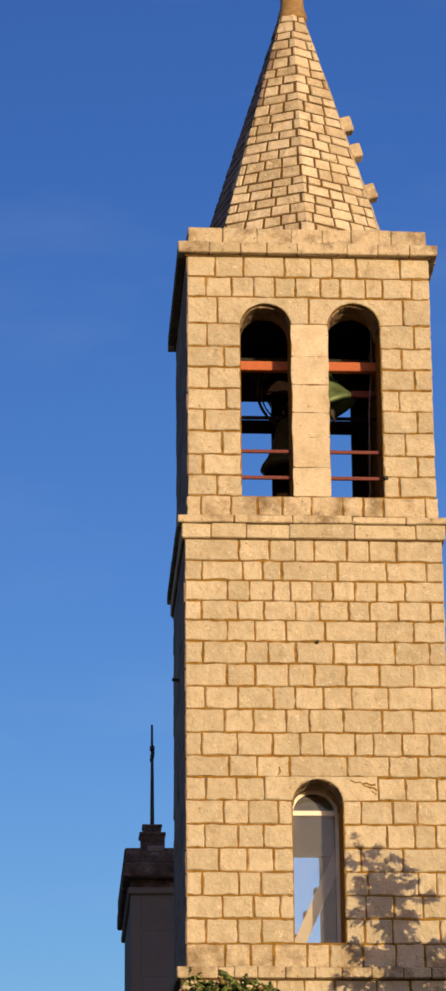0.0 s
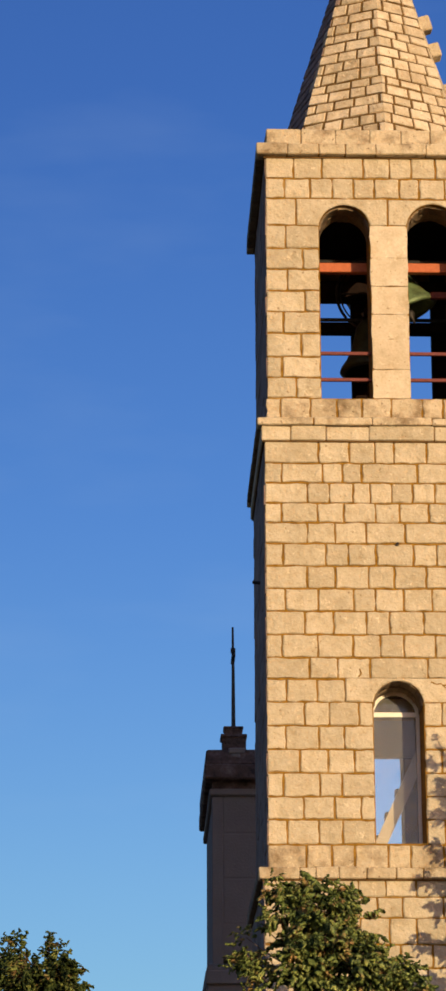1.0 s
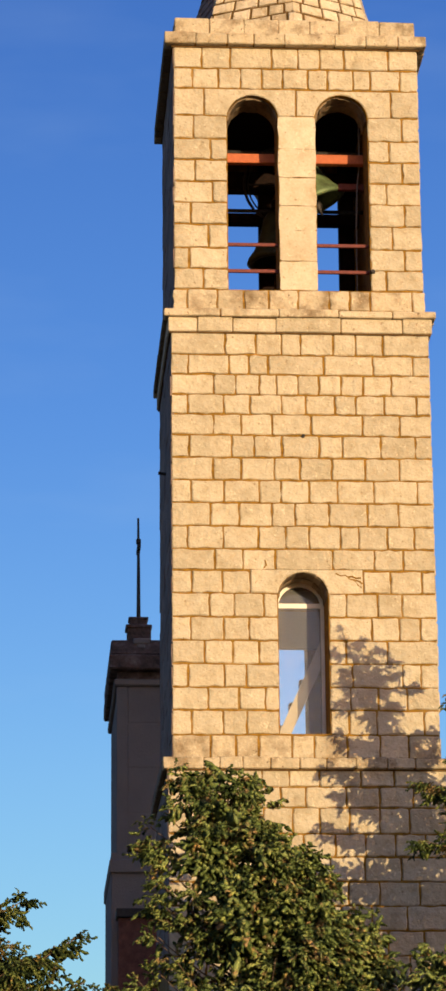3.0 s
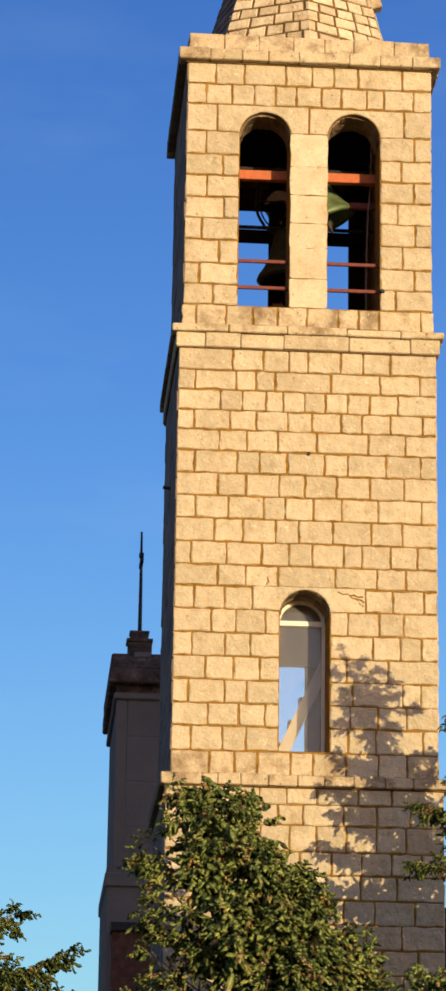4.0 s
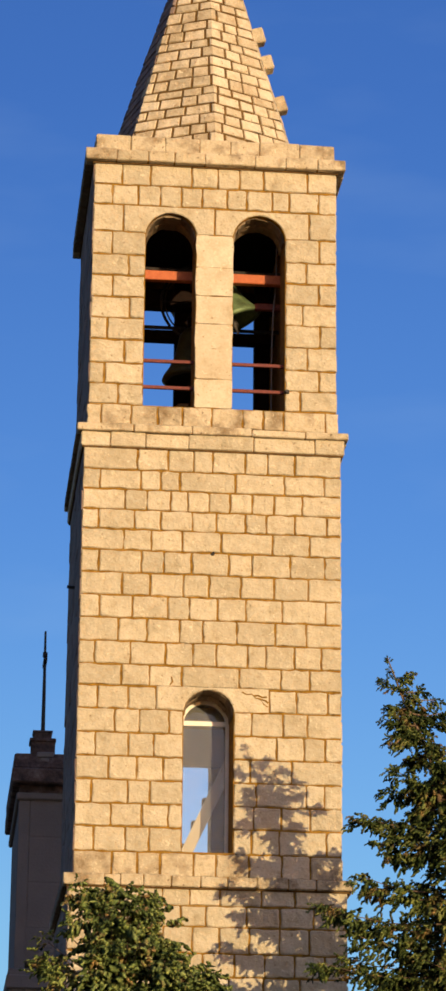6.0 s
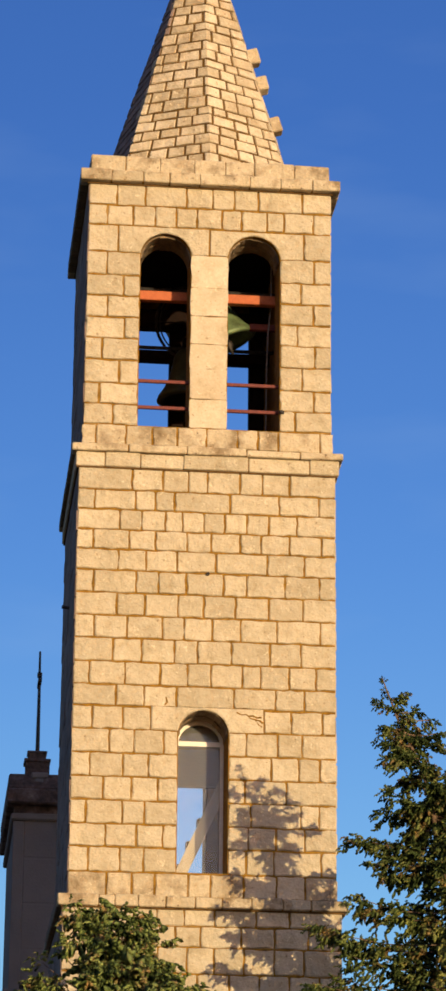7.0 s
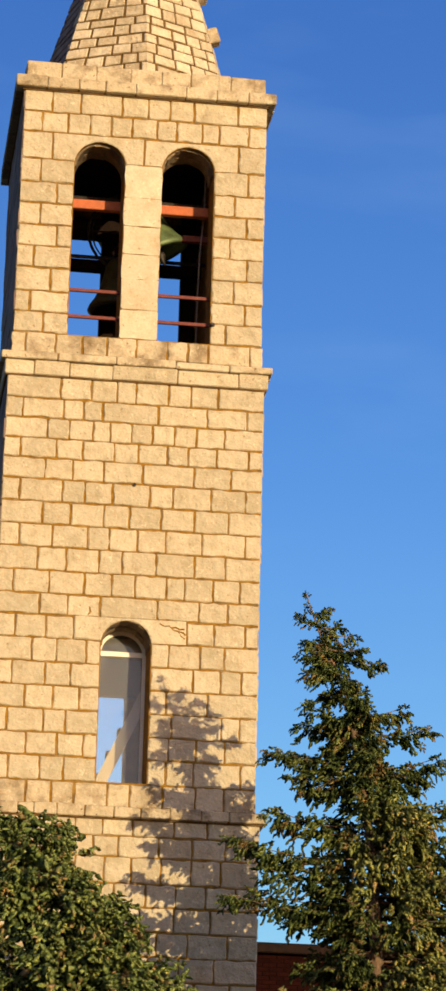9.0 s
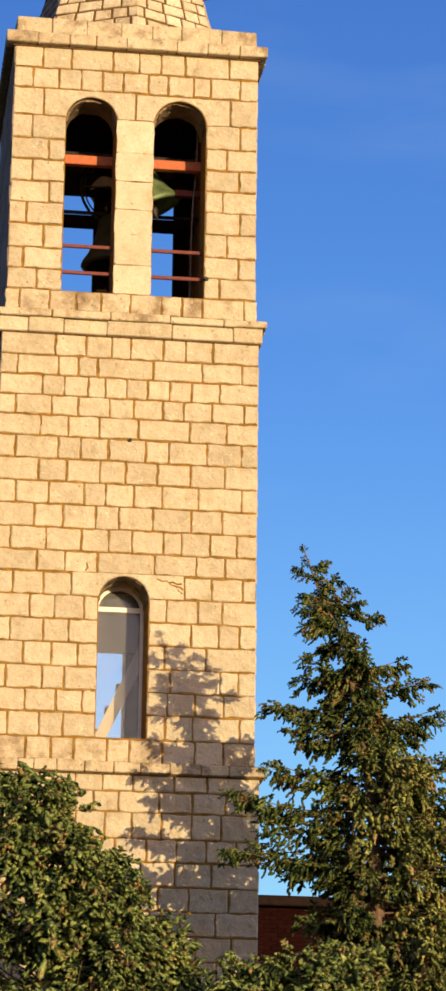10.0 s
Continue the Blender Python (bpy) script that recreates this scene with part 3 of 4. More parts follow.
# the other faces: the left one block by block, right and rear joined
for parent, half, z1, z0 in ((belfry, TOP, 22.10, 17.44), (shaft, MID, 17.04, 10.05), (foot, LOW, 9.88, 7.0)):
    rows = round((z1 - z0) / 0.372)
    rest = bmesh.new()
    for k in range(rows):
        a, c = z1 - (k + 1) * (z1 - z0) / rows, z1 - k * (z1 - z0) / rows
        us = split_run(AXIS - half + RECESS, AXIS + half - RECESS, 0.5, 0.95)
        for u0, u1 in zip(us, us[1:]):
            # shade-toned stone on the left face only
            stone(parent, rect_outline(u0, u1, a, c), left_at(-half + RECESS), RECESS, STONE_SHADED, smooth_cut=True)
        us = split_run(AXIS - half + RECESS, AXIS + half - RECESS, 0.42, 0.7)
        for u0, u1 in zip(us, us[1:]):
            block(rest, rect_outline(u0, u1, a, c), RECESS, right_at(half - RECESS))
        us = split_run(-half, half, 0.42, 0.7)
        for u0, u1 in zip(us, us[1:]):
            o = [(o[0], o[1], o[2], o[3] + 0.45) for o in ((BELL_L, BELL_R) if parent is belfry else (WIN,))]
            if not any(u0 < q[1] and u1 > q[0] and a < q[3] and c > q[2] for q in o):
                block(rest, rect_outline(u0, u1, a, c), RECESS, back_at(AXIS + half - RECESS))
    tagged(part("rear_stonework", rest, STONE, parent), kind="stuff")


def band(name, half, z0, z1, joints, mat=STONE_LEDGE, bevel=0.015, inner=1.5, label=""):
    """A course of blocks all round that stands out from the wall; joints on the front, random on the sides."""
    top_part = part(name, ring_walls(bmesh.new(), half - 0.012, z0 + 0.008, z1 - 0.008, half - inner), MORTAR, tower, label)
    us = [-half] + list(joints) + [half]
    for a, c in zip(us, us[1:]):
        b_ = box(bmesh.new(), a + 0.006, c - 0.006, AXIS - half + rng.uniform(-0.006, 0.006), AXIS - half + 0.3, z0, z1 + rng.uniform(-0.016, 0.012), bevel, 0.007)
        part("block", b_, mat, top_part)
    for s in (-1, 1):
        us = split_run(AXIS - half + 0.3, AXIS + half - 0.3, 0.6, 1.1)
        for a, c in zip(us, us[1:]):
            x0, x1 = (-half, -half + 0.3) if s < 0 else (half - 0.3, half)
            # left blocks of the ledges get the dark stone for their shade
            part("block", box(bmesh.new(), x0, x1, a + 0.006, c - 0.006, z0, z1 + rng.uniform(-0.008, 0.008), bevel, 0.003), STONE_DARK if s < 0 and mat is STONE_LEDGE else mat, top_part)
    us = split_run(-half, half, 0.6, 1.1)
    for a, c in zip(us, us[1:]):
        part("block", box(bmesh.new(), a + 0.006, c - 0.006, AXIS + half - 0.3, AXIS + half, z0, z1, bevel, 0.003), mat, top_part)
    return top_part


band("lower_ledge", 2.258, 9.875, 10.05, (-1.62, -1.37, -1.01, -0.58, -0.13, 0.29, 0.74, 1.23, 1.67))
band("frieze", 2.15, 17.04, 17.285, (-1.67, -1.10, -0.40, 0.66, 1.66), STONE)
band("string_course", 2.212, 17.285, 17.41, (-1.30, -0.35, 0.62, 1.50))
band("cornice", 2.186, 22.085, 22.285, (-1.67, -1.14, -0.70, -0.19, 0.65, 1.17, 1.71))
band("parapet", 2.02, 22.285, 22.61, (-1.43, -0.85, -0.27, 0.25, 0.74, 1.42))


# dark bed-joint strips added to draw the shadow line under projecting courses
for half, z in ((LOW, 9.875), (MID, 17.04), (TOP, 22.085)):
    part("shadow_joint", ring_walls(bmesh.new(), half + 0.045, z - 0.028, z - 0.002, half + 0.045 - 1.6), MORTAR_SHADOW, tower)


# ---- spire ----
def spire_r(z):
    return 0.248 + 0.312 * (27.75 - z)


RIDGES = (1, 52, 95, 137, 181, 227, 262, 310)  # the spire's ridges, in degrees from the front


def on_ring(s, z, extra=0.0):
    """A point of the octagon at height z; s counts sides round from the front ridge, whole numbers are ridges."""
    k = math.floor(s)
    r = spire_r(z) + extra
    a0, a1 = (radians(RIDGES[q % 8]) for q in (k, k + 1))
    f = s - k
    return Vector((-0.02 + r * (math.sin(a0) * (1 - f) + math.sin(a1) * f), AXIS - r * (math.cos(a0) * (1 - f) + math.cos(a1) * f), z))


Z0, Z1, COURSES = 22.25, 27.76, 26
bm = bmesh.new()
lo, hi = [bm.verts.new(on_ring(k, Z0, -0.022)) for k in range(8)], [bm.verts.new(on_ring(k, Z1, -0.022)) for k in range(8)]
for k in range(8):
    bm.faces.new((lo[k], lo[(k + 1) % 8], hi[(k + 1) % 8], hi[k]))
bm.faces.new(lo[::-1]), bm.faces.new(hi)
spire = part("spire", bm, MORTAR_SPIRE, tower, "octagonal spire of coursed stone blocks")


def spire_block(bm, s0, s1, za, zb):
    g = rng.uniform(0.014, 0.024) / max(spire_r(za) * 0.765, 0.05)
    ss = [s0 + g] + [k for k in range(math.ceil(s0 + g + 0.03), math.floor(s1 - g - 0.03) + 1)] + [s1 - g]
    d = rng.uniform(-0.006, 0.008)
    b_ = 0.4 * g
    loops = []
    for e, i, w in ((-0.03, 0.0, 0.017), (-0.016 + d, 0.0, 0.017), (d, 1.0, 0.027)):
        sh = [s + (b_ * i if k == 0 else -b_ * i if k == len(ss) - 1 else 0) for k, s in enumerate(ss)]
        j = lambda: rng.uniform(-0.013, 0.013)
        loops.append([bm.verts.new(on_ring(s, za + w + j(), e)) for s in sh] + [bm.verts.new(on_ring(s, zb - w + j(), e)) for s in reversed(sh)])
    m_ = len(loops[0])
    for a, c in zip(loops, loops[1:]):
        for i in range(m_):
            q = (i + 1) % m_
            bm.faces.new((a[i], a[q], c[q], c[i]))
    t_, h = loops[2], len(ss)
    for i in range(h - 1):
        bm.faces.new((t_[i], t_[i + 1], t_[m_ - 2 - i], t_[m_ - 1 - i]))


rest = bmesh.new()
beds = [Z0] + [Z0 + (k + rng.uniform(-0.13, 0.13)) * (Z1 - Z0) / COURSES for k in range(1, COURSES)] + [Z1]
for za, zb in zip(beds, beds[1:]):
    side = spire_r(za) * 0.765
    s, end = -4.0 + rng.uniform(0, 0.4), None
    first = s
    while s < first + 8 - 1e-6:
        w = rng.uniform(0.25, 0.43) / side
        w = min(w, 1.45)
        if first + 8 - s - w < 0.28 / side:
            w = first + 8 - s
        if -2.4 < s + w / 2 < 2.4:
            bm = bmesh.new()
            spire_block(bm, s, s + w, za, zb)
            # the left facet takes the darker copy in place of shade
            part("stone", bm, STONE_SHADED if s + w / 2 < -1.1 else STONE_SPIRE, spire)
        else:
            spire_block(rest, s, s + w, za, zb)
        s += w
tagged(part("rear_spire_stones", rest, STONE_SHADED, spire), kind="stuff")
for z in (25.55, 25.03, 24.24):
    r = spire_r(z)
    bm = box(bmesh.new(), -0.15, 0.115, -0.13, 0.13, -0.15, 0.13, 0.02, 0.012)
    bmesh.ops.transform(bm, matrix=Matrix.Translation((r - 0.04, AXIS - 0.10, z)) @ Matrix.Rotation(radians(-17), 4, "Y"), verts=bm.verts[:])
    part("climbing_step", bm, STONE_LEDGE, spire)
bm = lathe(bmesh.new(), [(0.24, 27.68), (0.262, 27.72), (0.27, 27.76), (0.262, 27.80), (0.235, 27.82), (0.24, 27.85), (0.245, 27.875), (0.225, 27.90), (0.215, 28.0), (0.20, 28.4), (0.19, 28.55), (0.12, 28.66), (0.03, 28.70)], 24, Matrix.Translation((0, AXIS, 0)))
part("finial", bm, STONE_CAP, spire, "round stone cap of the spire", True)


# ---- tower window ----
def tower_window(y):
    win = part("window", bmesh.new(), WHITE_FRAME, tower, "round-headed white-framed window with dusty glass")
    xl, xr, sill, spring = WIN
    w = 0.06
    for nm, x0, x1 in (("jamb", xl, xl + w), ("jamb", xr - w, xr)):
        part(nm, box(bmesh.new(), x0, x1, y - 0.03, y + 0.03, sill + 0.05, spring, 0.006), WHITE_FRAME, win)
    part("bottom_rail", box(bmesh.new(), xl, xr, y - 0.03, y + 0.03, sill, sill + 0.05, 0.006), WHITE_FRAME, win)
    part("transom", box(bmesh.new(), xl + w, xr - w, y - 0.032, y + 0.03, 12.63, 12.71, 0.006), WHITE_FRAME, win)
    c, r = (xl + xr) / 2, (xr - xl) / 2
    bm = bmesh.new()
    loops = []
    for rr, yy in ((r, y - 0.03), (r - w, y - 0.03), (r - w, y + 0.03), (r, y + 0.03)):
        loops.append([bm.verts.new((c - rr * math.cos(math.pi * k / 24), yy, spring + rr * math.sin(math.pi * k / 24))) for k in range(25)])
    for a, d in zip(loops, loops[1:] + loops[:1]):
        for k in range(24):
            bm.faces.new((a[k], a[k + 1], d[k + 1], d[k]))
    part("arched_head", bm, WHITE_FRAME, win)
    for nm, pts in (("pane", [(xl + w, sill + 0.05), (xr - w, sill + 0.05), (xr - w, 12.63), (xl + w, 12.63)]),
                    ("upper_pane", [(c + (r - w) * math.cos(math.pi * k / 20), spring + (r - w) * math.sin(math.pi * k / 20)) for k in [0.35] + list(range(1, 20)) + [19.65]])):
        bm = bmesh.new()
        f = bm.faces.new([bm.verts.new((px, y, pz)) for px, pz in pts])
        ob = part(nm, bm, GLASS, win)
        ob.visible_shadow = False


tower_window(0.75)
bm = bmesh.new()
STAIR = ((-0.42, 10.5), (-0.22, 10.5), (0.44, 11.92), (0.44, 12.38))
v = [bm.verts.new((x, y, z)) for y in (1.1, 1.3) for x, z in STAIR]
for q in ((0, 1, 2, 3), (7, 6, 5, 4), (0, 4, 5, 1), (1, 5, 6, 2), (2, 6, 7, 3), (3, 7, 4, 0)):
    bm.faces.new([v[i] for i in q])
part("stair_stringer", bm, STONE_PALE, tower, "pale sloping stair side behind the window")

for f in (0.10, 0.30, 0.50):
    x, z = -0.42 + 0.86 * f, 10.5 + 1.88 * f
    part("stair_tread", box(bmesh.new(), x - 0.012, x + 0.09, 1.12, 1.28, z - 0.02, z + 0.12, 0.02), DARK_WOOD, tower)
part("rear_lintel", box(bmesh.new(), -0.6, 0.6, 3.30, 3.44, 12.57, 13.2), PLASTER, tower)

# ---- belfry fittings ----
def voussoirs(o, rows, parent):
    """Rough stones that line the arch of an opening, some proud of the others."""
    c, r = (o[0] + o[1]) / 2, (o[1] - o[0]) / 2
    for y0, y1 in rows:
        cuts = split_run(0.02, math.pi - 0.02, 0.3, 0.75)
        for a0, a1 in zip(cuts, cuts[1:]):
            deep = r - rng.uniform(0.0, 0.028)
            bm = bmesh.new()
            v = []
            for y in (y0 + rng.uniform(0, 0.05), y1 - rng.uniform(0, 0.03)):
                for rr, n_ in ((r + 0.03, 0), (deep, 1)):
                    for a in (a0, (a0 + a1) / 2, a1):
                        q = rr - n_ * rng.uniform(0, 0.014)
                        v.append(bm.verts.new((c + q * math.cos(a), y, o[3] + q * math.sin(a))))
            for i in (0, 6):
                for f in ((0, 1, 4, 3), (1, 2, 5, 4)):
                    bm.faces.new([v[i + j] for j in f])
            for f in ((3, 4, 10, 9), (4, 5, 11, 10), (0, 3, 9, 6), (2, 5, 11, 8)):
                bm.faces.new([v[j] for j in f])
            bmesh.ops.recalc_face_normals(bm, faces=bm.faces[:])
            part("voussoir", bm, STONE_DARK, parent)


for o in (BELL_L, BELL_R):
    voussoirs(o, ((0.15, 0.42), (0.43, 0.74)), belfry)
voussoirs(WIN, ((0.025, 0.37), (0.375, 0.70)), shaft)
for o in (BELL_L, BELL_R):
    for z in (18.19, 18.65):
        rail = tagged(new("guard_rail", None), "rust-red iron bar across the belfry opening", "railing", "belfry rails")
        bm = box(bmesh.new(), o[0], o[1], 0.235, 0.285, z - 0.028, z + 0.028, 0.006)
        part("bar", bm, RAIL, rail)
for o in (BELL_L, BELL_R):
    bm = box(bmesh.new(), o[0] - 0.25, o[1] + 0.25 if o is BELL_R else -0.02, 0.765, 0.90, 20.31, 20.475, 0.01)
    if o is BELL_R:
        bm.free()
        bm = box(bmesh.new(), 0.02, 1.4, 0.765, 0.90, 20.315, 20.48, 0.01)
    tagged(mesh_object("cross_beam", bm, RUST), "rust-red painted iron beam inside the belfry", "beam", "belfry beams")
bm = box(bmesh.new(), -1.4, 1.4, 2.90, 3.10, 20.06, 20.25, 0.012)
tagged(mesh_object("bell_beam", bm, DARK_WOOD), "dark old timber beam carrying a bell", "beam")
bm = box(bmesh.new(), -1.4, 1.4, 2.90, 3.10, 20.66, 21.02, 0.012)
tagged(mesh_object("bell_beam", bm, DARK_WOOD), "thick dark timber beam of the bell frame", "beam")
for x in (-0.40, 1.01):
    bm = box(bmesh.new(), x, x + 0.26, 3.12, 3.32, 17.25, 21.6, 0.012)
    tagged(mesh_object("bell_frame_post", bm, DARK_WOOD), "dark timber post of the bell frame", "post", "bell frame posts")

BELL = [(0.47, 0.0), (0.52, 0.02), (0.50, 0.08), (0.42, 0.20), (0.34, 0.38), (0.29, 0.58), (0.26, 0.74), (0.20, 0.84), (0.10, 0.89), (0.09, 0.93)]


def bell(m, scale, label, metal, stock):
    """A bell about its mouth's centre, with its clapper and headstock; m places it; stock: half width and foot of the headstock."""
    b_ = tagged(new("church_bell"), label, "bell")
    outer = [(r * scale, z * scale) for r, z in BELL]
    bm = bmesh.new()
    seg = 36
    prof = outer + [(0.02 * scale, 0.93 * scale)]
    inner = [(max(r - 0.05, 0.03) * scale, z * scale) for r, z in BELL[:-2]]
    rings = [[bm.verts.new((r * math.cos(2 * math.pi * k / seg), r * math.sin(2 * math.pi * k / seg), z)) for k in range(seg)] for r, z in list(reversed(inner)) + prof]
    for a, c in zip(rings, rings[1:]):
        for k in range(seg):
            bm.faces.new((a[k], a[(k + 1) % seg], c[(k + 1) % seg], c[k]))
    bm.faces.new(rings[0]), bm.faces.new(rings[-1])
    bmesh.ops.transform(bm, matrix=m, verts=bm.verts[:])
    part("body", bm, metal, b_, "", True)
    bm = lathe(bmesh.new(), [(0.02, 0.75), (0.02, 0.1), (0.07, 0.03), (0.08, -0.04), (0.03, -0.12), (0.02, -0.2)], 12)
    bmesh.ops.transform(bm, matrix=m @ Matrix.Scale(scale, 4), verts=bm.verts[:])
    part("clapper", bm, IRON, b_, "", True)
    bm = box(bmesh.new(), -stock[0], stock[0], -stock[0] * 0.75, stock[0] * 0.75, stock[1], 1.06, 0.02)
    bmesh.ops.transform(bm, matrix=m @ Matrix.Scale(scale, 4), verts=bm.verts[:])
    part("headstock", bm, DARK_WOOD, b_, "dark timber headstock")
    return b_


PIVOT = Vector((0.067, 1.45, 20.74))
large = bell(Matrix.Translation(PIVOT) @ Matrix.Rotation(radians(-24), 4, "Y") @ Matrix.Translation((0, 0, -0.98)), 1.0, "large green bronze bell swung aside in the belfry", BRONZE, (0.30, 0.76))
lower = bell(Matrix.Translation((-0.105, 2.3, 19.07)), 1.1, "bronze bell, coloured shade-dark, hanging still below the swinging one", BRONZE_DARK, (0.13, 0.92))
part("axle", tube(bmesh.new(), [(-1.38, 1.45, 20.78), (1.38, 1.45, 20.78)], [0.035, 0.035], 8), IRON, large)
part("axle", tube(bmesh.new(), [(-1.38, 2.3, 20.05), (1.38, 2.3, 20.05)], [0.035, 0.035], 8), IRON, lower)

# rim and spokes of the large bell's rope wheel
for rad, thick in ((0.72, 0.026), (0.655, 0.014)):
    ring = [(0.04 + rad * math.cos(2 * math.pi * k / 48), 2.68, 20.69 + rad * math.sin(2 * math.pi * k / 48)) for k in range(49)]
    part("wheel_rim", tube(bmesh.new(), ring, [thick] * 49, 6), IRON, large)
for k in range(2):
    a = math.pi * k / 2
    p = Vector((math.cos(a), 0, math.sin(a))) * 0.72
    part("wheel_spoke", tube(bmesh.new(), [Vector((0.04, 2.68, 20.69)) - p, Vector((0.04, 2.68, 20.69)) + p], [0.016, 0.016], 6), IRON, large)
part("wheel_axle", tube(bmesh.new(), [(0.05, 1.45, 20.78), (0.04, 2.72, 20.69)], [0.03, 0.03], 8), IRON, large)
tagged(mesh_object("cross_beam", box(bmesh.new(), 0.79, 1.37, 1.08, 1.18, 19.98, 20.09, 0.01), RAIL), "dull red iron bracket beam below the bell axle", "beam", "belfry beams")
tagged(mesh_object("cable", tube(bmesh.new(), [(1.15, 1.0, 21.61), (1.135, 1.0, 20.4), (1.09, 1.0, 19.9), (1.07, 1.0, 19.3), (1.06, 1.0, 18.4), (1.06, 1.0, 17.24)], [0.014] * 6, 6), PLASTER), "thin grey cable hanging down inside the belfry", "cable")

# brown strips added as cracks in the broken block beside the window's arch
for pts in ([(0.50, 13.03), (0.58, 12.99), (0.66, 13.00), (0.72, 12.94), (0.80, 12.92), (0.85, 12.84), (0.91, 12.80)], [(0.69, 12.97), (0.76, 12.98), (0.83, 12.95), (0.90, 12.96)], [(0.80, 12.92), (0.88, 12.90), (0.92, 12.86)], [(-0.62, 13.24), (-0.60, 13.16), (-0.64, 13.11)]):
    part("crack_strip", tube(bmesh.new(), [(x, 0.004, z) for x, z in pts], [rng.uniform(0.009, 0.017) for _ in pts], 6), MORTAR, shaft)

# a short pipe end in the wall between two courses
pipe = tagged(mesh_object("pipe_end", lathe(bmesh.new(), [(0.028, 0.0), (0.028, 0.05), (0.018, 0.052), (0.018, 0.02)], 12, front_at(0.005) @ Matrix.Translation((HOLE[0], 0, HOLE[1])) @ Matrix.Rotation(radians(-90), 4, "X")), IRON), "small dark pipe end in the stone wall", "pipe")

tagged(mesh_object("wall_peg", tube(bmesh.new(), [(-2.09, 1.98, 15.22), (-2.17, 1.98, 15.23), (-2.22, 1.98, 15.235)], [0.03, 0.026, 0.03], 8), IRON), "dark iron peg in the side of the tower", "peg")
bm = box(bmesh.new(), 1.17, 1.25, 0.02, 0.075, 18.10, 18.16, 0.008)
tube(bm, [(1.20, 0.05, 18.13), (1.20, -0.02, 18.13)], [0.02, 0.024], 8)
tagged(mesh_object("rail_bracket", bm, IRON), "rusty iron rail bracket on the belfry wall", "bracket")

# ---- church behind the tower ----
church = tagged(new("church"), "grey rendered church wall with ledge, stone coping and iron cross", "church")
part("upper_wall", box(bmesh.new(), -2.68, -0.9, 9.06, 13.6, 10.1, 13.12, 0.02), PLASTER, church)
part("lower_wall", box(bmesh.new(), -2.80, -0.9, 9.0, 13.1, 0.0, 9.85, 0.02), PLASTER, church)
bm = bmesh.new()
for x0, y0, z0, z1 in ((-2.80, 8.98, 9.85, 10.0), (-2.83, 8.92, 9.62, 9.87)):
    box(bm, x0, -0.9, y0, 13.2, z0, z1, 0.02)
part("ledge", bm, PLASTER, church)
part("cornice", box(bmesh.new(), -2.75, -0.9, 8.97, 13.65, 13.14, 13.27, 0.025), PLASTER, church)
part("shadow_course", box(bmesh.new(), -2.69, -0.9, 9.05, 13.6, 13.27, 13.42, 0.01), ROOF_STONE, church)
part("corner_strip", box(bmesh.new(), -2.70, -2.50, 9.035, 9.3, 10.0, 13.13, 0.012), PLASTER, church)
for z in (10.75, 11.6, 12.45):
    part("wall_course", box(bmesh.new(), -2.49, -0.9, 9.052, 9.3, z, z + 0.83, 0.012, 0.004), PLASTER, church)
bm = box(bmesh.new(), -2.84, -0.9, 8.80, 13.8, 13.42, 13.70, 0.03, 0.012)
box(bm, -2.82, -0.9, 8.86, 13.8, 13.70, 14.02, 0.03, 0.012)
for v in bm.verts:
    if v.co.z > 13.8 and v.co.y < 9.2:
        v.co.y += 0.10
part("coping", bm, ROOF_STONE, church, "dark weathered stone coping")
bm = bmesh.new()
for x0, x1, z0, z1 in ((-2.40, -2.08, 13.93, 14.035), (-2.34, -2.16, 13.83, 13.93)):
    box(bm, x0, x1, 8.90, 9.1, z0, z1, 0.02, 0.02)
part("mortar_patch", bm, PLASTER, church, "pale mortar patch on the coping")
bm = bmesh.new()
box(bm, -2.51, -2.06, 9.0, 9.45, 13.98, 14.26, 0.02, 0.008)
box(bm, -2.535, -2.035, 8.97, 9.48, 14.26, 14.32, 0.012, 0.006)
box(bm, -2.46, -2.12, 9.06, 9.39, 14.30, 14.44, 0.02, 0.008)
box(bm, -2.475, -2.105, 9.045, 9.405, 14.43, 14.48, 0.012, 0.006)
part("pedestal", bm, ROOF_STONE, church)
bm = tube(bmesh.new(), [(-2.285, 9.22, 14.46), (-2.285, 9.22, 15.4), (-2.29, 9.22, 16.46)], [0.04, 0.032, 0.02], 8)
box(bm, -2.32, -2.25, 8.92, 9.52, 15.80, 15.88, 0.012)
box(bm, -2.33, -2.24, 9.16, 9.28, 15.95, 16.04, 0.012)
part("cross", bm, IRON, church, "slender iron cross")

annex = tagged(new("church_annex"), "low red brick church annex with dark eaves", "building")
part("wall", box(bmesh.new(), 2.4, 6.5, 6.1, 11.0, 0.0, 8.75, 0.02), RED_BRICK, annex)
part("eaves_board", box(bmesh.new(), 2.3, 6.7, 5.85, 11.2, 8.75, 8.93, 0.02), DARK_WOOD, annex, "dark eaves board")
bm = bmesh.new()
for k in range(36):
    z = 8.75 - 0.075 * (k + 1)
    for i in range(17):
        x = 2.4 + 0.25 * i + (0.125 if k % 2 else 0)
        box(bm, x + 0.006, min(x + 0.244, 6.5), 6.08 + rng.uniform(-0.004, 0.004), 6.12, z + 0.006, z + 0.069)
tagged(part("brickwork", bm, RED_BRICK, annex), kind="stuff")
low_roof = tagged(new("side_roof"), "low red tiled roof beside the church", "roof")
part("fascia", box(bmesh.new(), -2.72, -1.0, 8.3, 8.9, 8.72, 8.88, 0.01), IRON, low_roof)
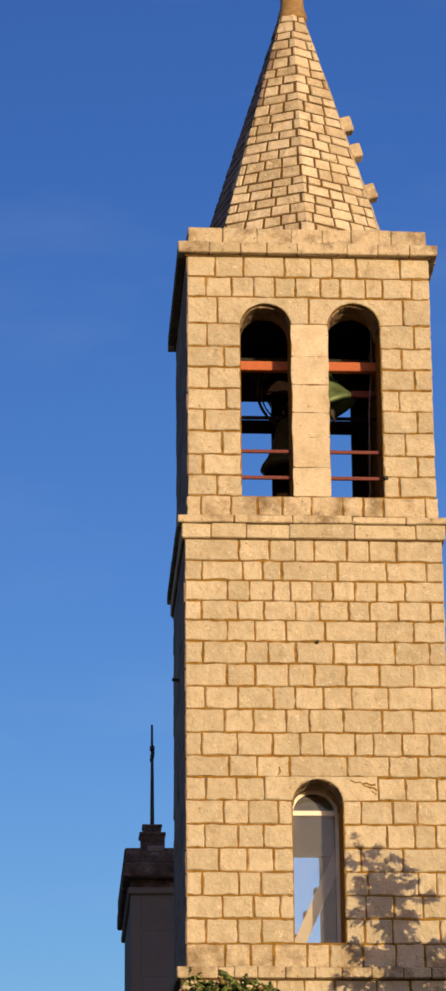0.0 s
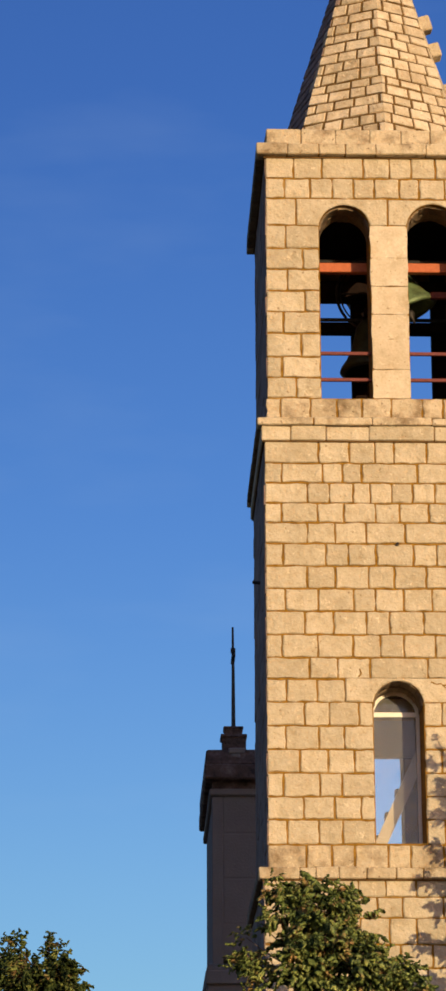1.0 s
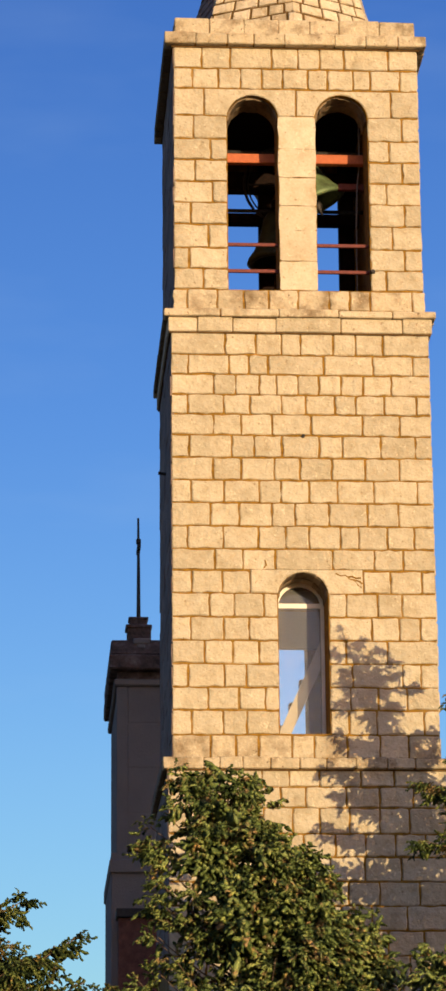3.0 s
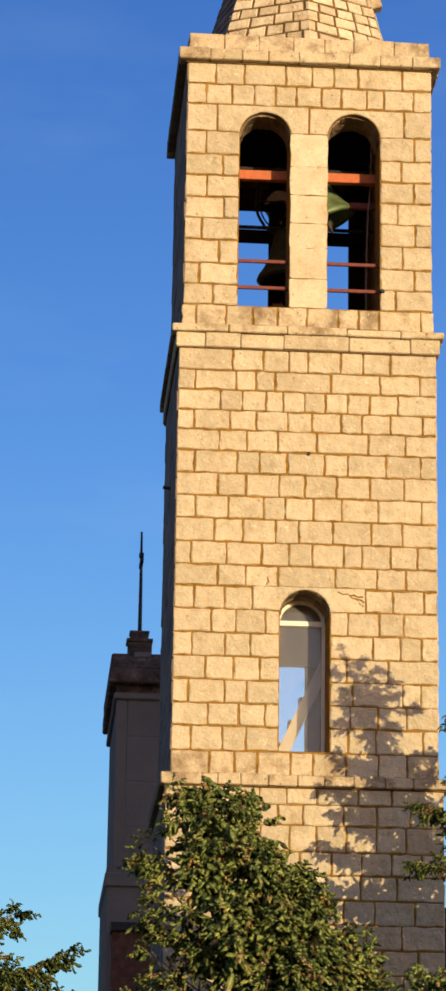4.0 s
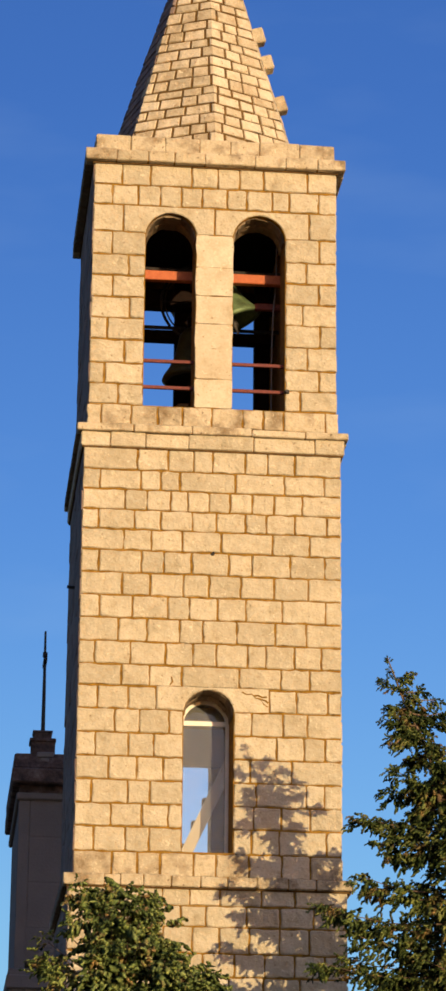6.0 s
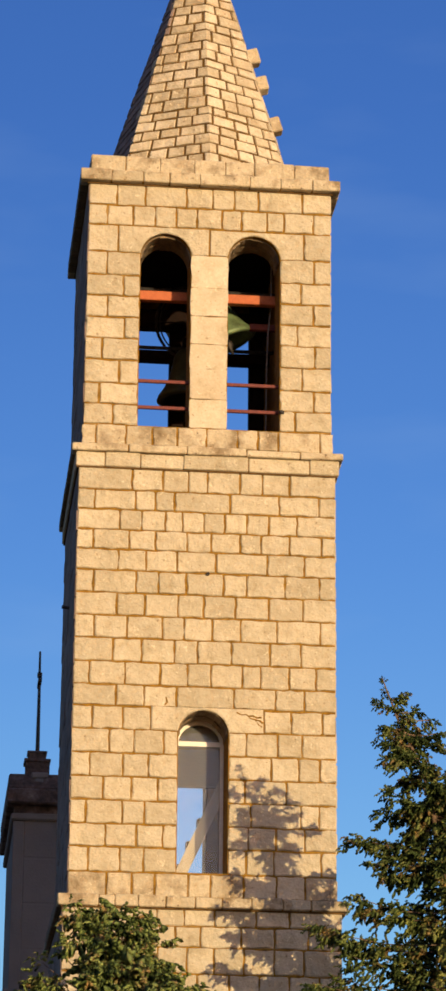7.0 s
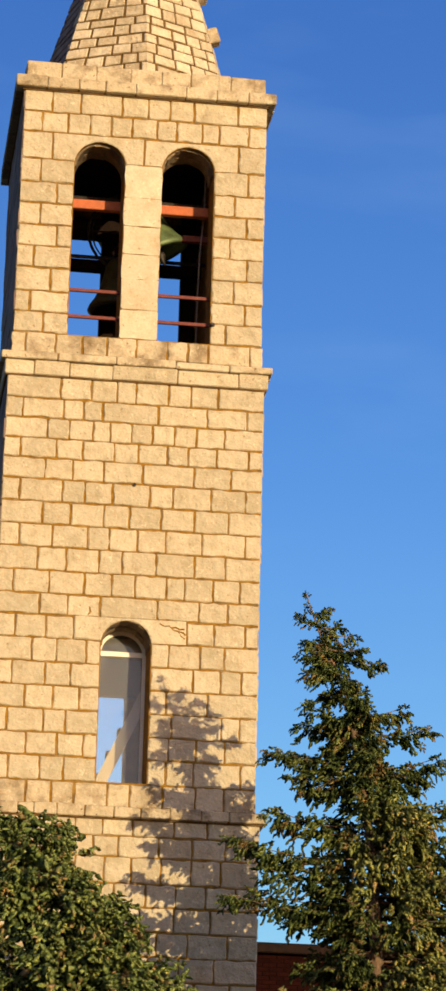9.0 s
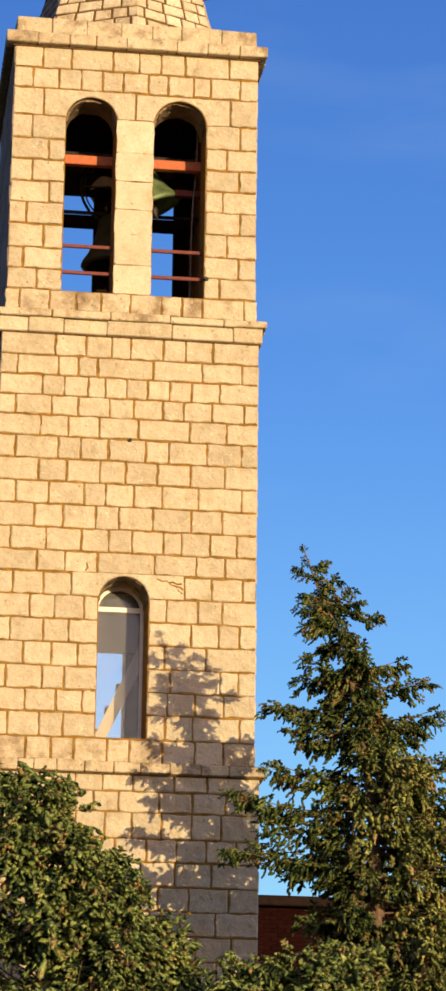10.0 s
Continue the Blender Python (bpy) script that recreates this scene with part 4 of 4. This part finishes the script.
part("wall", box(bmesh.new(), -2.68, -1.0, 8.4, 8.9, 0.0, 8.72, 0.01), OLD_TILE, low_roof)


# ---- trees ----
def foliage(name, tufts, mat, parent, seed, label="", per=5):
    """Scale-leaved sprays: tufts are (place, way, size); each a flat fan of blunt, drooping lobes, left and right along its axis and one at its end."""
    r = np.random.default_rng(seed)

    def unit(v):
        return v / (np.linalg.norm(v, axis=1)[:, None] + 1e-9)

    P0, D0, S0 = (np.array([t[k] for t in tufts], float) for k in range(3))
    n0 = len(P0)
    D0 = unit(D0 + r.normal(0, 0.3, (n0, 3)))
    N0 = unit(np.cross(D0, r.normal(0, 1, (n0, 3))))
    A0 = np.cross(N0, D0)
    P, D, N, A, S = (np.repeat(v, per, 0) for v in (P0, D0, N0, A0, S0))
    n_ = n0 * per
    k = np.tile(np.arange(per), n0)
    f = k / (per - 1.0)
    last = k == per - 1
    turn = np.where(last, r.normal(0, 0.2, n_), np.where(k % 2 == 0, 1, -1) * r.uniform(0.55, 1.0, n_))
    fall = np.array([0, 0, -1.0])
    base = P + D * (S * 0.95 * f)[:, None] + fall * (S * 0.22 * f * f)[:, None]
    way = unit(D * np.cos(turn)[:, None] + A * np.sin(turn)[:, None] + N * r.normal(0, 0.28, n_)[:, None])
    L = S * (0.68 - 0.18 * f) * r.uniform(0.7, 1.2, n_)
    W = S * r.uniform(0.16, 0.225, n_)
    B1 = unit(np.cross(way, r.normal(0, 1, (n_, 3))))
    B2 = np.cross(way, B1)
    curl = N * r.normal(0, 0.3, n_)[:, None] - A * (np.sign(turn) * r.uniform(0.1, 0.8, n_))[:, None] + fall * 0.35
    V = np.empty((n_, 11, 3))
    V[:, 0] = base
    for q, (h, wf) in enumerate(((0.25, 0.8), (0.6, 1.0), (0.95, 0.72))):
        c = base + way * (L * h)[:, None] + curl * (L * h * h)[:, None]
        for i in range(3):
            t_ = 2 * math.pi * i / 3 + q * 0.6
            w = W * wf * r.uniform(0.55, 1.4, n_)
            V[:, 1 + 3 * q + i] = c + (B1 * math.cos(t_) + B2 * math.sin(t_)) * w[:, None]
    V[:, 10] = base + way * (L * 1.1)[:, None] + curl * (L * 1.2)[:, None]
    F = [(0, 2, 1), (0, 3, 2), (0, 1, 3), (7, 8, 10), (8, 9, 10), (9, 7, 10)]
    for q in (1, 4):
        for i in range(3):
            j = (i + 1) % 3
            F += [(q + i, q + j, q + 3 + j), (q + i, q + 3 + j, q + 3 + i)]
    F = np.array(F)
    faces = (F[None] + 11 * np.arange(n_)[:, None, None]).reshape(-1, 3)
    me = bpy.data.meshes.new(name)
    me.vertices.add(n_ * 11)
    me.vertices.foreach_set("co", V.reshape(-1))
    me.loops.add(faces.size)
    me.loops.foreach_set("vertex_index", faces.reshape(-1).astype(np.int32))
    me.polygons.add(len(faces))
    me.polygons.foreach_set("loop_start", np.arange(0, faces.size, 3, dtype=np.int32))
    me.polygons.foreach_set("use_smooth", np.ones(len(faces), dtype=bool))
    me.update(calc_edges=True)
    me.materials.append(mat)
    ob = new(name, me)
    ob.parent = parent
    return tagged(ob, label)


def branch(bm, tufts, a, c, r, droop=0.1, width=0.25, dens=10, size=0.13, r0=0.03, start=0.12, many=5, flat=0.45, gaps=0.0):
    """A limb from a to c, upturned at the tip, with plumes of foliage along it."""
    a, c = Vector(a), Vector(c)
    d = c - a
    L = d.length

    def at(f):
        return a + d * f + Vector((0, 0, -droop * L * math.sin(math.pi * f)))

    tube(bm, [at(f) for f in (0, 0.25, 0.5, 0.75, 1.0)], [r0, r0 * 0.8, r0 * 0.6, r0 * 0.4, 0.006], 5)
    way = d.normalized()
    side = way.cross(Vector((0, 0, 1))).normalized()
    count = int(dens * L) + 2
    for k in range(count):
        f = start + (1 - start) * (k + r.random()) / count
        w = width * min(L, 1.0) * math.sin(math.pi * (0.12 + 0.8 * f))
        p = at(f) + side * r.gauss(0, w * 0.55) + Vector((0, 0, r.gauss(-0.02, w * 0.22 * flat / 0.45)))
        if gaps and noise.noise(p * 3.1) < gaps - 0.5:
            continue
        q = (way * 0.9 + side * r.uniform(-0.6, 0.6) + Vector((0, 0, r.uniform(-0.5, 0.5)))).normalized()
        plume(tufts, p, q, size * (1.0 if f < 0.8 else 0.85) * r.uniform(0.8, 1.2), r, many, flat)
    if not gaps or noise.noise(at(0.93) * 3.1) >= gaps - 0.5:
        plume(tufts, at(0.96), way, size * 0.8, r, many, flat)


def plume(tufts, p, way, size, r, many, flat=0.45):
    """A feathery clump: sprays all round a short drooping axis, smaller towards its end."""
    long_ = size * 1.9
    a = way.orthogonal().normalized()
    c = way.cross(a)
    for i in range(many):
        f = (i + r.random()) / many
        t_ = r.uniform(0, 2 * math.pi)
        out = a * math.cos(t_) + c * math.sin(t_)
        out.z *= 0.4 + flat
        u = (way * (0.55 + 0.5 * f) + out * (0.85 - 0.5 * f) + Vector((0, 0, -0.12))).normalized()
        tufts.append((tuple(p + way * (long_ * (f - 0.3)) + out * (size * 0.22) + Vector((0, 0, -0.25 * long_ * f * f))), tuple(u), size * (1.15 - 0.5 * f) * r.uniform(0.85, 1.15)))


def spine_at(spine, z):
    for (xa, ya, za), (xb, yb, zb) in zip(spine, spine[1:]):
        if za >= z >= zb:
            f = (za - z) / (za - zb)
            return Vector((xa + (xb - xa) * f, ya + (yb - ya) * f, z))
    return Vector(spine[0] if z > spine[0][2] else spine[-1])


def tall_conifer():
    """Ragged conical cypress: leaning top, tiers of rising limbs with gaps between them."""
    r = random.Random(21)
    y = -4.2
    tree = tagged(new("cypress_tree"), "ragged dark green cypress with leaning top beside the tower", "tree")
    spine = [(2.16, y, 12.54), (2.42, y, 11.82), (2.62, y, 11.45), (2.80, y, 11.0), (2.93, y, 10.3), (3.08, y, 9.5), (3.2, y, 8.5), (3.28, y, 6.7), (3.35, y, 0.0)]
    bm = bmesh.new()
    tube(bm, spine, [0.008, 0.014, 0.02, 0.03, 0.04, 0.055, 0.075, 0.11, 0.2], 9)
    part("trunk", bm, BARK, tree)
    tufts = []
    # limbs that stand out against the sky and the wall: tip x, tip z, rise of the limb
    for tx, tz, rise in ((2.10, 12.08, 0.02), (2.46, 12.24, 0.04), (2.68, 12.06, 0.02), (2.92, 11.93, -0.05), (2.26, 11.76, -0.02), (3.25, 11.52, -0.05), (2.20, 11.56, 0.02), (2.24, 11.26, -0.05), (2.98, 11.72, 0.0),
                         (3.60, 10.86, 0.1), (3.98, 10.58, 0.05), (2.22, 10.76, 0.1), (2.22, 10.58, 0.0), (1.80, 10.18, 0.1), (2.1, 10.12, 0.1), (4.08, 10.12, 0.1), (3.9, 9.85, 0.1), (2.12, 9.80, -0.05),
                         (4.25, 9.42, 0.1), (2.25, 9.72, 0.1), (1.76, 9.30, 0.15), (1.95, 9.15, 0.1), (1.14, 8.84, 0.12), (1.5, 8.72, 0.1), (1.14, 8.06, 0.05), (1.5, 8.15, 0.05), (4.6, 8.9, 0.1), (4.3, 9.0, 0.1), (1.6, 8.45, 0.1),
                         (4.9, 8.2, 0.1), (4.5, 8.5, 0.1), (5.1, 7.5, 0.1), (4.8, 7.9, 0.1), (5.2, 7.0, 0), (4.9, 6.7, 0.0)):
        base = spine_at(spine, tz - rise)
        limb = bmesh.new()
        branch(limb, tufts, base, (tx, y + r.uniform(-0.25, 0.25), tz + 0.06), r, 0.07, 0.2, 5.5, 0.10 + 0.065 * min(1, (12.5 - tz) / 2.2), 0.016, 0.1, 6, 0.3)
        part("limb", limb, BARK, tree)
    rest = bmesh.new()
    branch(rest, tufts, spine_at(spine, 10.9), spine[0], r, 0.0, 0.09, 9, 0.068, 0.012, 0.0, 7)
    # limbs all round, clothing the trunk
    for k in range(124):
        z = 5.6 + 6.2 * (k / 123.0) ** 1.1
        reach = min((12.2 - z) * 0.25 + 0.03, 1.4) * r.uniform(0.4, 1.0)
        t_ = r.uniform(0, 2 * math.pi)
        base = spine_at(spine, z)
        branch(rest, tufts, base, base + Vector((math.cos(t_) * reach * 0.8, math.sin(t_) * reach, r.uniform(-0.25, 0.2) * reach)), r, 0.05, 0.28, 2.2 if z < 9.5 else 3.4, 0.095 + 0.075 * min(1, (12.5 - z) / 2.2), 0.016, 0.25, 6, 0.45, 0.37 if z < 9.8 else 0.0)
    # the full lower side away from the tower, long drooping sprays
    # lighter leaf colour paints in the sunlight on this side
    lightened = []
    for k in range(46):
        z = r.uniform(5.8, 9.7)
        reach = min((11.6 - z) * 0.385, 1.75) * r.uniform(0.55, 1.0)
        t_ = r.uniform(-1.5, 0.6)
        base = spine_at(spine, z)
        branch(rest, lightened, base, base + Vector((math.cos(t_) * reach, math.sin(t_) * reach, r.uniform(-0.3, 0.05) * reach)), r, 0.05, 0.34, 2.2, 0.215, 0.016, 0.35, 6, 0.6, 0.36)
    for k in range(16):
        z = r.uniform(6.5, 8.4)
        reach = r.uniform(0.7, 1.35)
        t_ = r.uniform(1.5, 2.75)
        base = spine_at(spine, z)
        branch(rest, tufts, base, base + Vector((math.cos(t_) * reach, math.sin(t_) * reach, r.uniform(-0.2, 0.1) * reach)), r, 0.05, 0.3, 2.4, 0.17, 0.016, 0.2, 6, 0.5)
    tagged(part("branchwork", rest, BARK, tree), kind="stuff")
    low = []
    for k in range(420):
        z = r.uniform(2.2, 5.5)
        t_, rad = r.uniform(0, 6.28), r.uniform(0.3, 1.0) * (1.2 + (7 - z) * 0.16)
        low.append(((3.3 + rad * math.cos(t_), y + rad * math.sin(t_), z), (math.cos(t_), math.sin(t_), -0.1), 0.42))
    foliage("crown", tufts, LEAF_OLIVE, tree, 5, "open olive-green foliage in ragged tiers")
    foliage("side_crown", lightened, LEAF_SUNLIT, tree, 8, "yellowish foliage on the open side, coloured as sunlit")
    foliage("lower_crown", low, LEAF_OLIVE, tree, 6)


def dense_cypress(name, label, x, y, top, outline, seed, mat, sparse_side=0, dens=1.0, size=0.31, lean=0.0):
    """A full conical cypress; outline: (height below the top, reach) pairs; sparse_side: -1 leaves gaps on its left shoulder; lean: shift of the axis for each metre down."""
    r = random.Random(seed)
    tree = tagged(new(name), label, "tree")
    deep = top - 5.4

    def axis(z):
        return x + lean * min(top - z, 3.0)

    bm = bmesh.new()
    tube(bm, [(axis(z), y, z) for z in (top - 0.3, top - 1.2, top - 2.5, top - 4, 0)], [0.02, 0.05, 0.09, 0.14, 0.24], 9)
    part("trunk", bm, BARK, tree)
    limbs, tufts, low = bmesh.new(), [], []

    def reach(h):
        for (ha, ra), (hb, rb) in zip(outline, outline[1:]):
            if ha <= h <= hb:
                return ra + (rb - ra) * (h - ha) / (hb - ha)
        return outline[-1][1]

    count = int(40 * dens * deep)
    for k in range(count):
        h = deep * ((k + 0.5) / count) ** 0.8 + r.uniform(-0.04, 0.04)
        t_ = r.uniform(0, 2 * math.pi)
        if math.sin(t_) > 0.4 and r.random() < 0.7:
            t_ = -t_
        R_ = reach(max(h, 0)) * r.choice((r.uniform(0.5, 0.85), r.uniform(0.82, 0.97), r.uniform(0.88, 1.02)))
        thin = sparse_side and math.cos(t_) * sparse_side > 0.2 and h < 3.4
        if thin:
            R_ *= 0.86
        if thin and r.random() < 0.55:
            continue
        base = Vector((axis(top - h - 0.5 * R_), y, top - h - 0.5 * R_ - 0.1))
        tip = Vector((axis(top - h) + R_ * math.cos(t_), y + R_ * math.sin(t_), top - h))
        branch(limbs, tufts, base, tip, r, 0.08, 0.28, 0.8 if thin else 1.6, size * (0.72 if thin else r.uniform(0.75, 1.25)), 0.02, 0.45, 4 if thin else 6, 0.6, 0.41)
    tagged(part("branchwork", limbs, BARK, tree), kind="stuff")
    for k in range(600):
        h = r.uniform(deep - 0.2, top - 1.6)
        t_, rad = r.uniform(0, 6.28), r.uniform(0.4, 1.0) * reach(h)
        low.append(((axis(top - h) + rad * math.cos(t_), y + rad * math.sin(t_), top - h), (math.cos(t_), math.sin(t_), 0.3), 0.3))
    foliage("crown", tufts, mat, tree, seed, "dense curly scale-leaf foliage")
    foliage("lower_crown", low, mat, tree, seed + 1)


def spreading_cypress():
    """An open cypress: a narrow leading plume, and long limbs with upturned tips and sky between them."""
    r = random.Random(44)
    y = -6.0
    tree = tagged(new("cypress_tree"), "olive-green cypress with spreading upturned limbs near the church", "tree")
    spine = [(-5.28, y, 8.02), (-5.30, y, 7.6), (-5.36, y, 7.0), (-5.42, y, 6.0), (-5.5, y, 4.0), (-5.5, y, 0.0)]
    bm = bmesh.new()
    tube(bm, spine, [0.01, 0.02, 0.035, 0.06, 0.11, 0.2], 9)
    part("trunk", bm, BARK, tree)
    tufts = []
    # limb: tip x, tip z, height of its foot, width of its foliage
    for tx, tz, zb, w in ((-5.06, 7.82, 7.55, 0.20), (-4.97, 7.55, 7.25, 0.24), (-4.93, 7.30, 7.0, 0.24), (-5.52, 7.70, 7.4, 0.18), (-5.62, 7.98, 7.45, 0.16), (-5.95, 7.92, 7.3, 0.24), (-6.25, 7.75, 7.0, 0.3), (-5.75, 7.50, 7.1, 0.25),
                          (-6.4, 7.3, 6.6, 0.3), (-4.95, 7.05, 6.8, 0.25), (-4.27, 7.04, 6.72, 0.26), (-4.55, 6.92, 6.6, 0.22), (-3.60, 6.52, 5.95, 0.22), (-3.95, 6.36, 5.9, 0.26), (-4.4, 6.46, 6.0, 0.26), (-3.45, 5.98, 5.5, 0.28), (-3.1, 5.86, 5.3, 0.28), (-4.75, 6.5, 6.2, 0.3)):
        limb = bmesh.new()
        branch(limb, tufts, spine_at(spine, zb), (tx - 0.10, y + r.uniform(-0.3, 0.1), tz - 0.05), r, 0.10, w, 6, 0.175, 0.022, 0.12, 6, 0.5)
        part("limb", limb, BARK, tree)
    rest = bmesh.new()
    branch(rest, tufts, spine_at(spine, 7.2), spine[0], r, 0.0, 0.15, 9, 0.10, 0.012, 0.0, 9)
    for k in range(95):
        z = 4.6 + 3.1 * r.random() ** 1.5
        t_ = r.uniform(0, 2 * math.pi)
        right, left = (0.45 if z > 6.9 else 0.62 if z > 6.35 else 1.9), (0.8 if z > 6.9 else 1.3)
        reach = (right if math.cos(t_) > 0 else left) * r.uniform(0.45, 0.95)
        base = spine_at(spine, z - 0.3 * reach)
        branch(rest, tufts, base, base + Vector((math.cos(t_) * reach, math.sin(t_) * reach * 0.8, 0.25 * reach)), r, 0.06, 0.34, 2.3, 0.185, 0.016, 0.15, 6)
    tagged(part("branchwork", rest, BARK, tree), kind="stuff")
    low = []
    for k in range(380):
        z = r.uniform(1.8, 5.0)
        t_, rad = r.uniform(0, 6.28), r.uniform(0.4, 1.9)
        low.append(((-5.5 + rad * math.cos(t_), y + rad * math.sin(t_), z), (math.cos(t_), math.sin(t_), 0.2), 0.42))
    foliage("crown", tufts, LEAF_OLIVE, tree, 44, "open olive-green scale-leaf foliage")
    foliage("lower_crown", low, LEAF_OLIVE, tree, 45)


tall_conifer()
dense_cypress("cypress_tree", "dense green conical cypress in front of the tower", -1.97, -3.4, 9.22,
              [(0.0, 0.36), (0.3, 0.60), (0.7, 0.94), (1.5, 1.31), (2.5, 1.80), (3.4, 2.2), (6.0, 2.5)], 33, LEAF_GREEN, -1, 1.55, lean=0.28)
spreading_cypress()
dense_cypress("cypress_tree", "low green cypress between the larger trees", 2.0, -5.6, 6.5,
              [(0.0, 0.4), (0.3, 0.9), (0.8, 1.4), (2.0, 1.7), (5.0, 1.9)], 55, LEAF_GREEN, 0, 1.0)
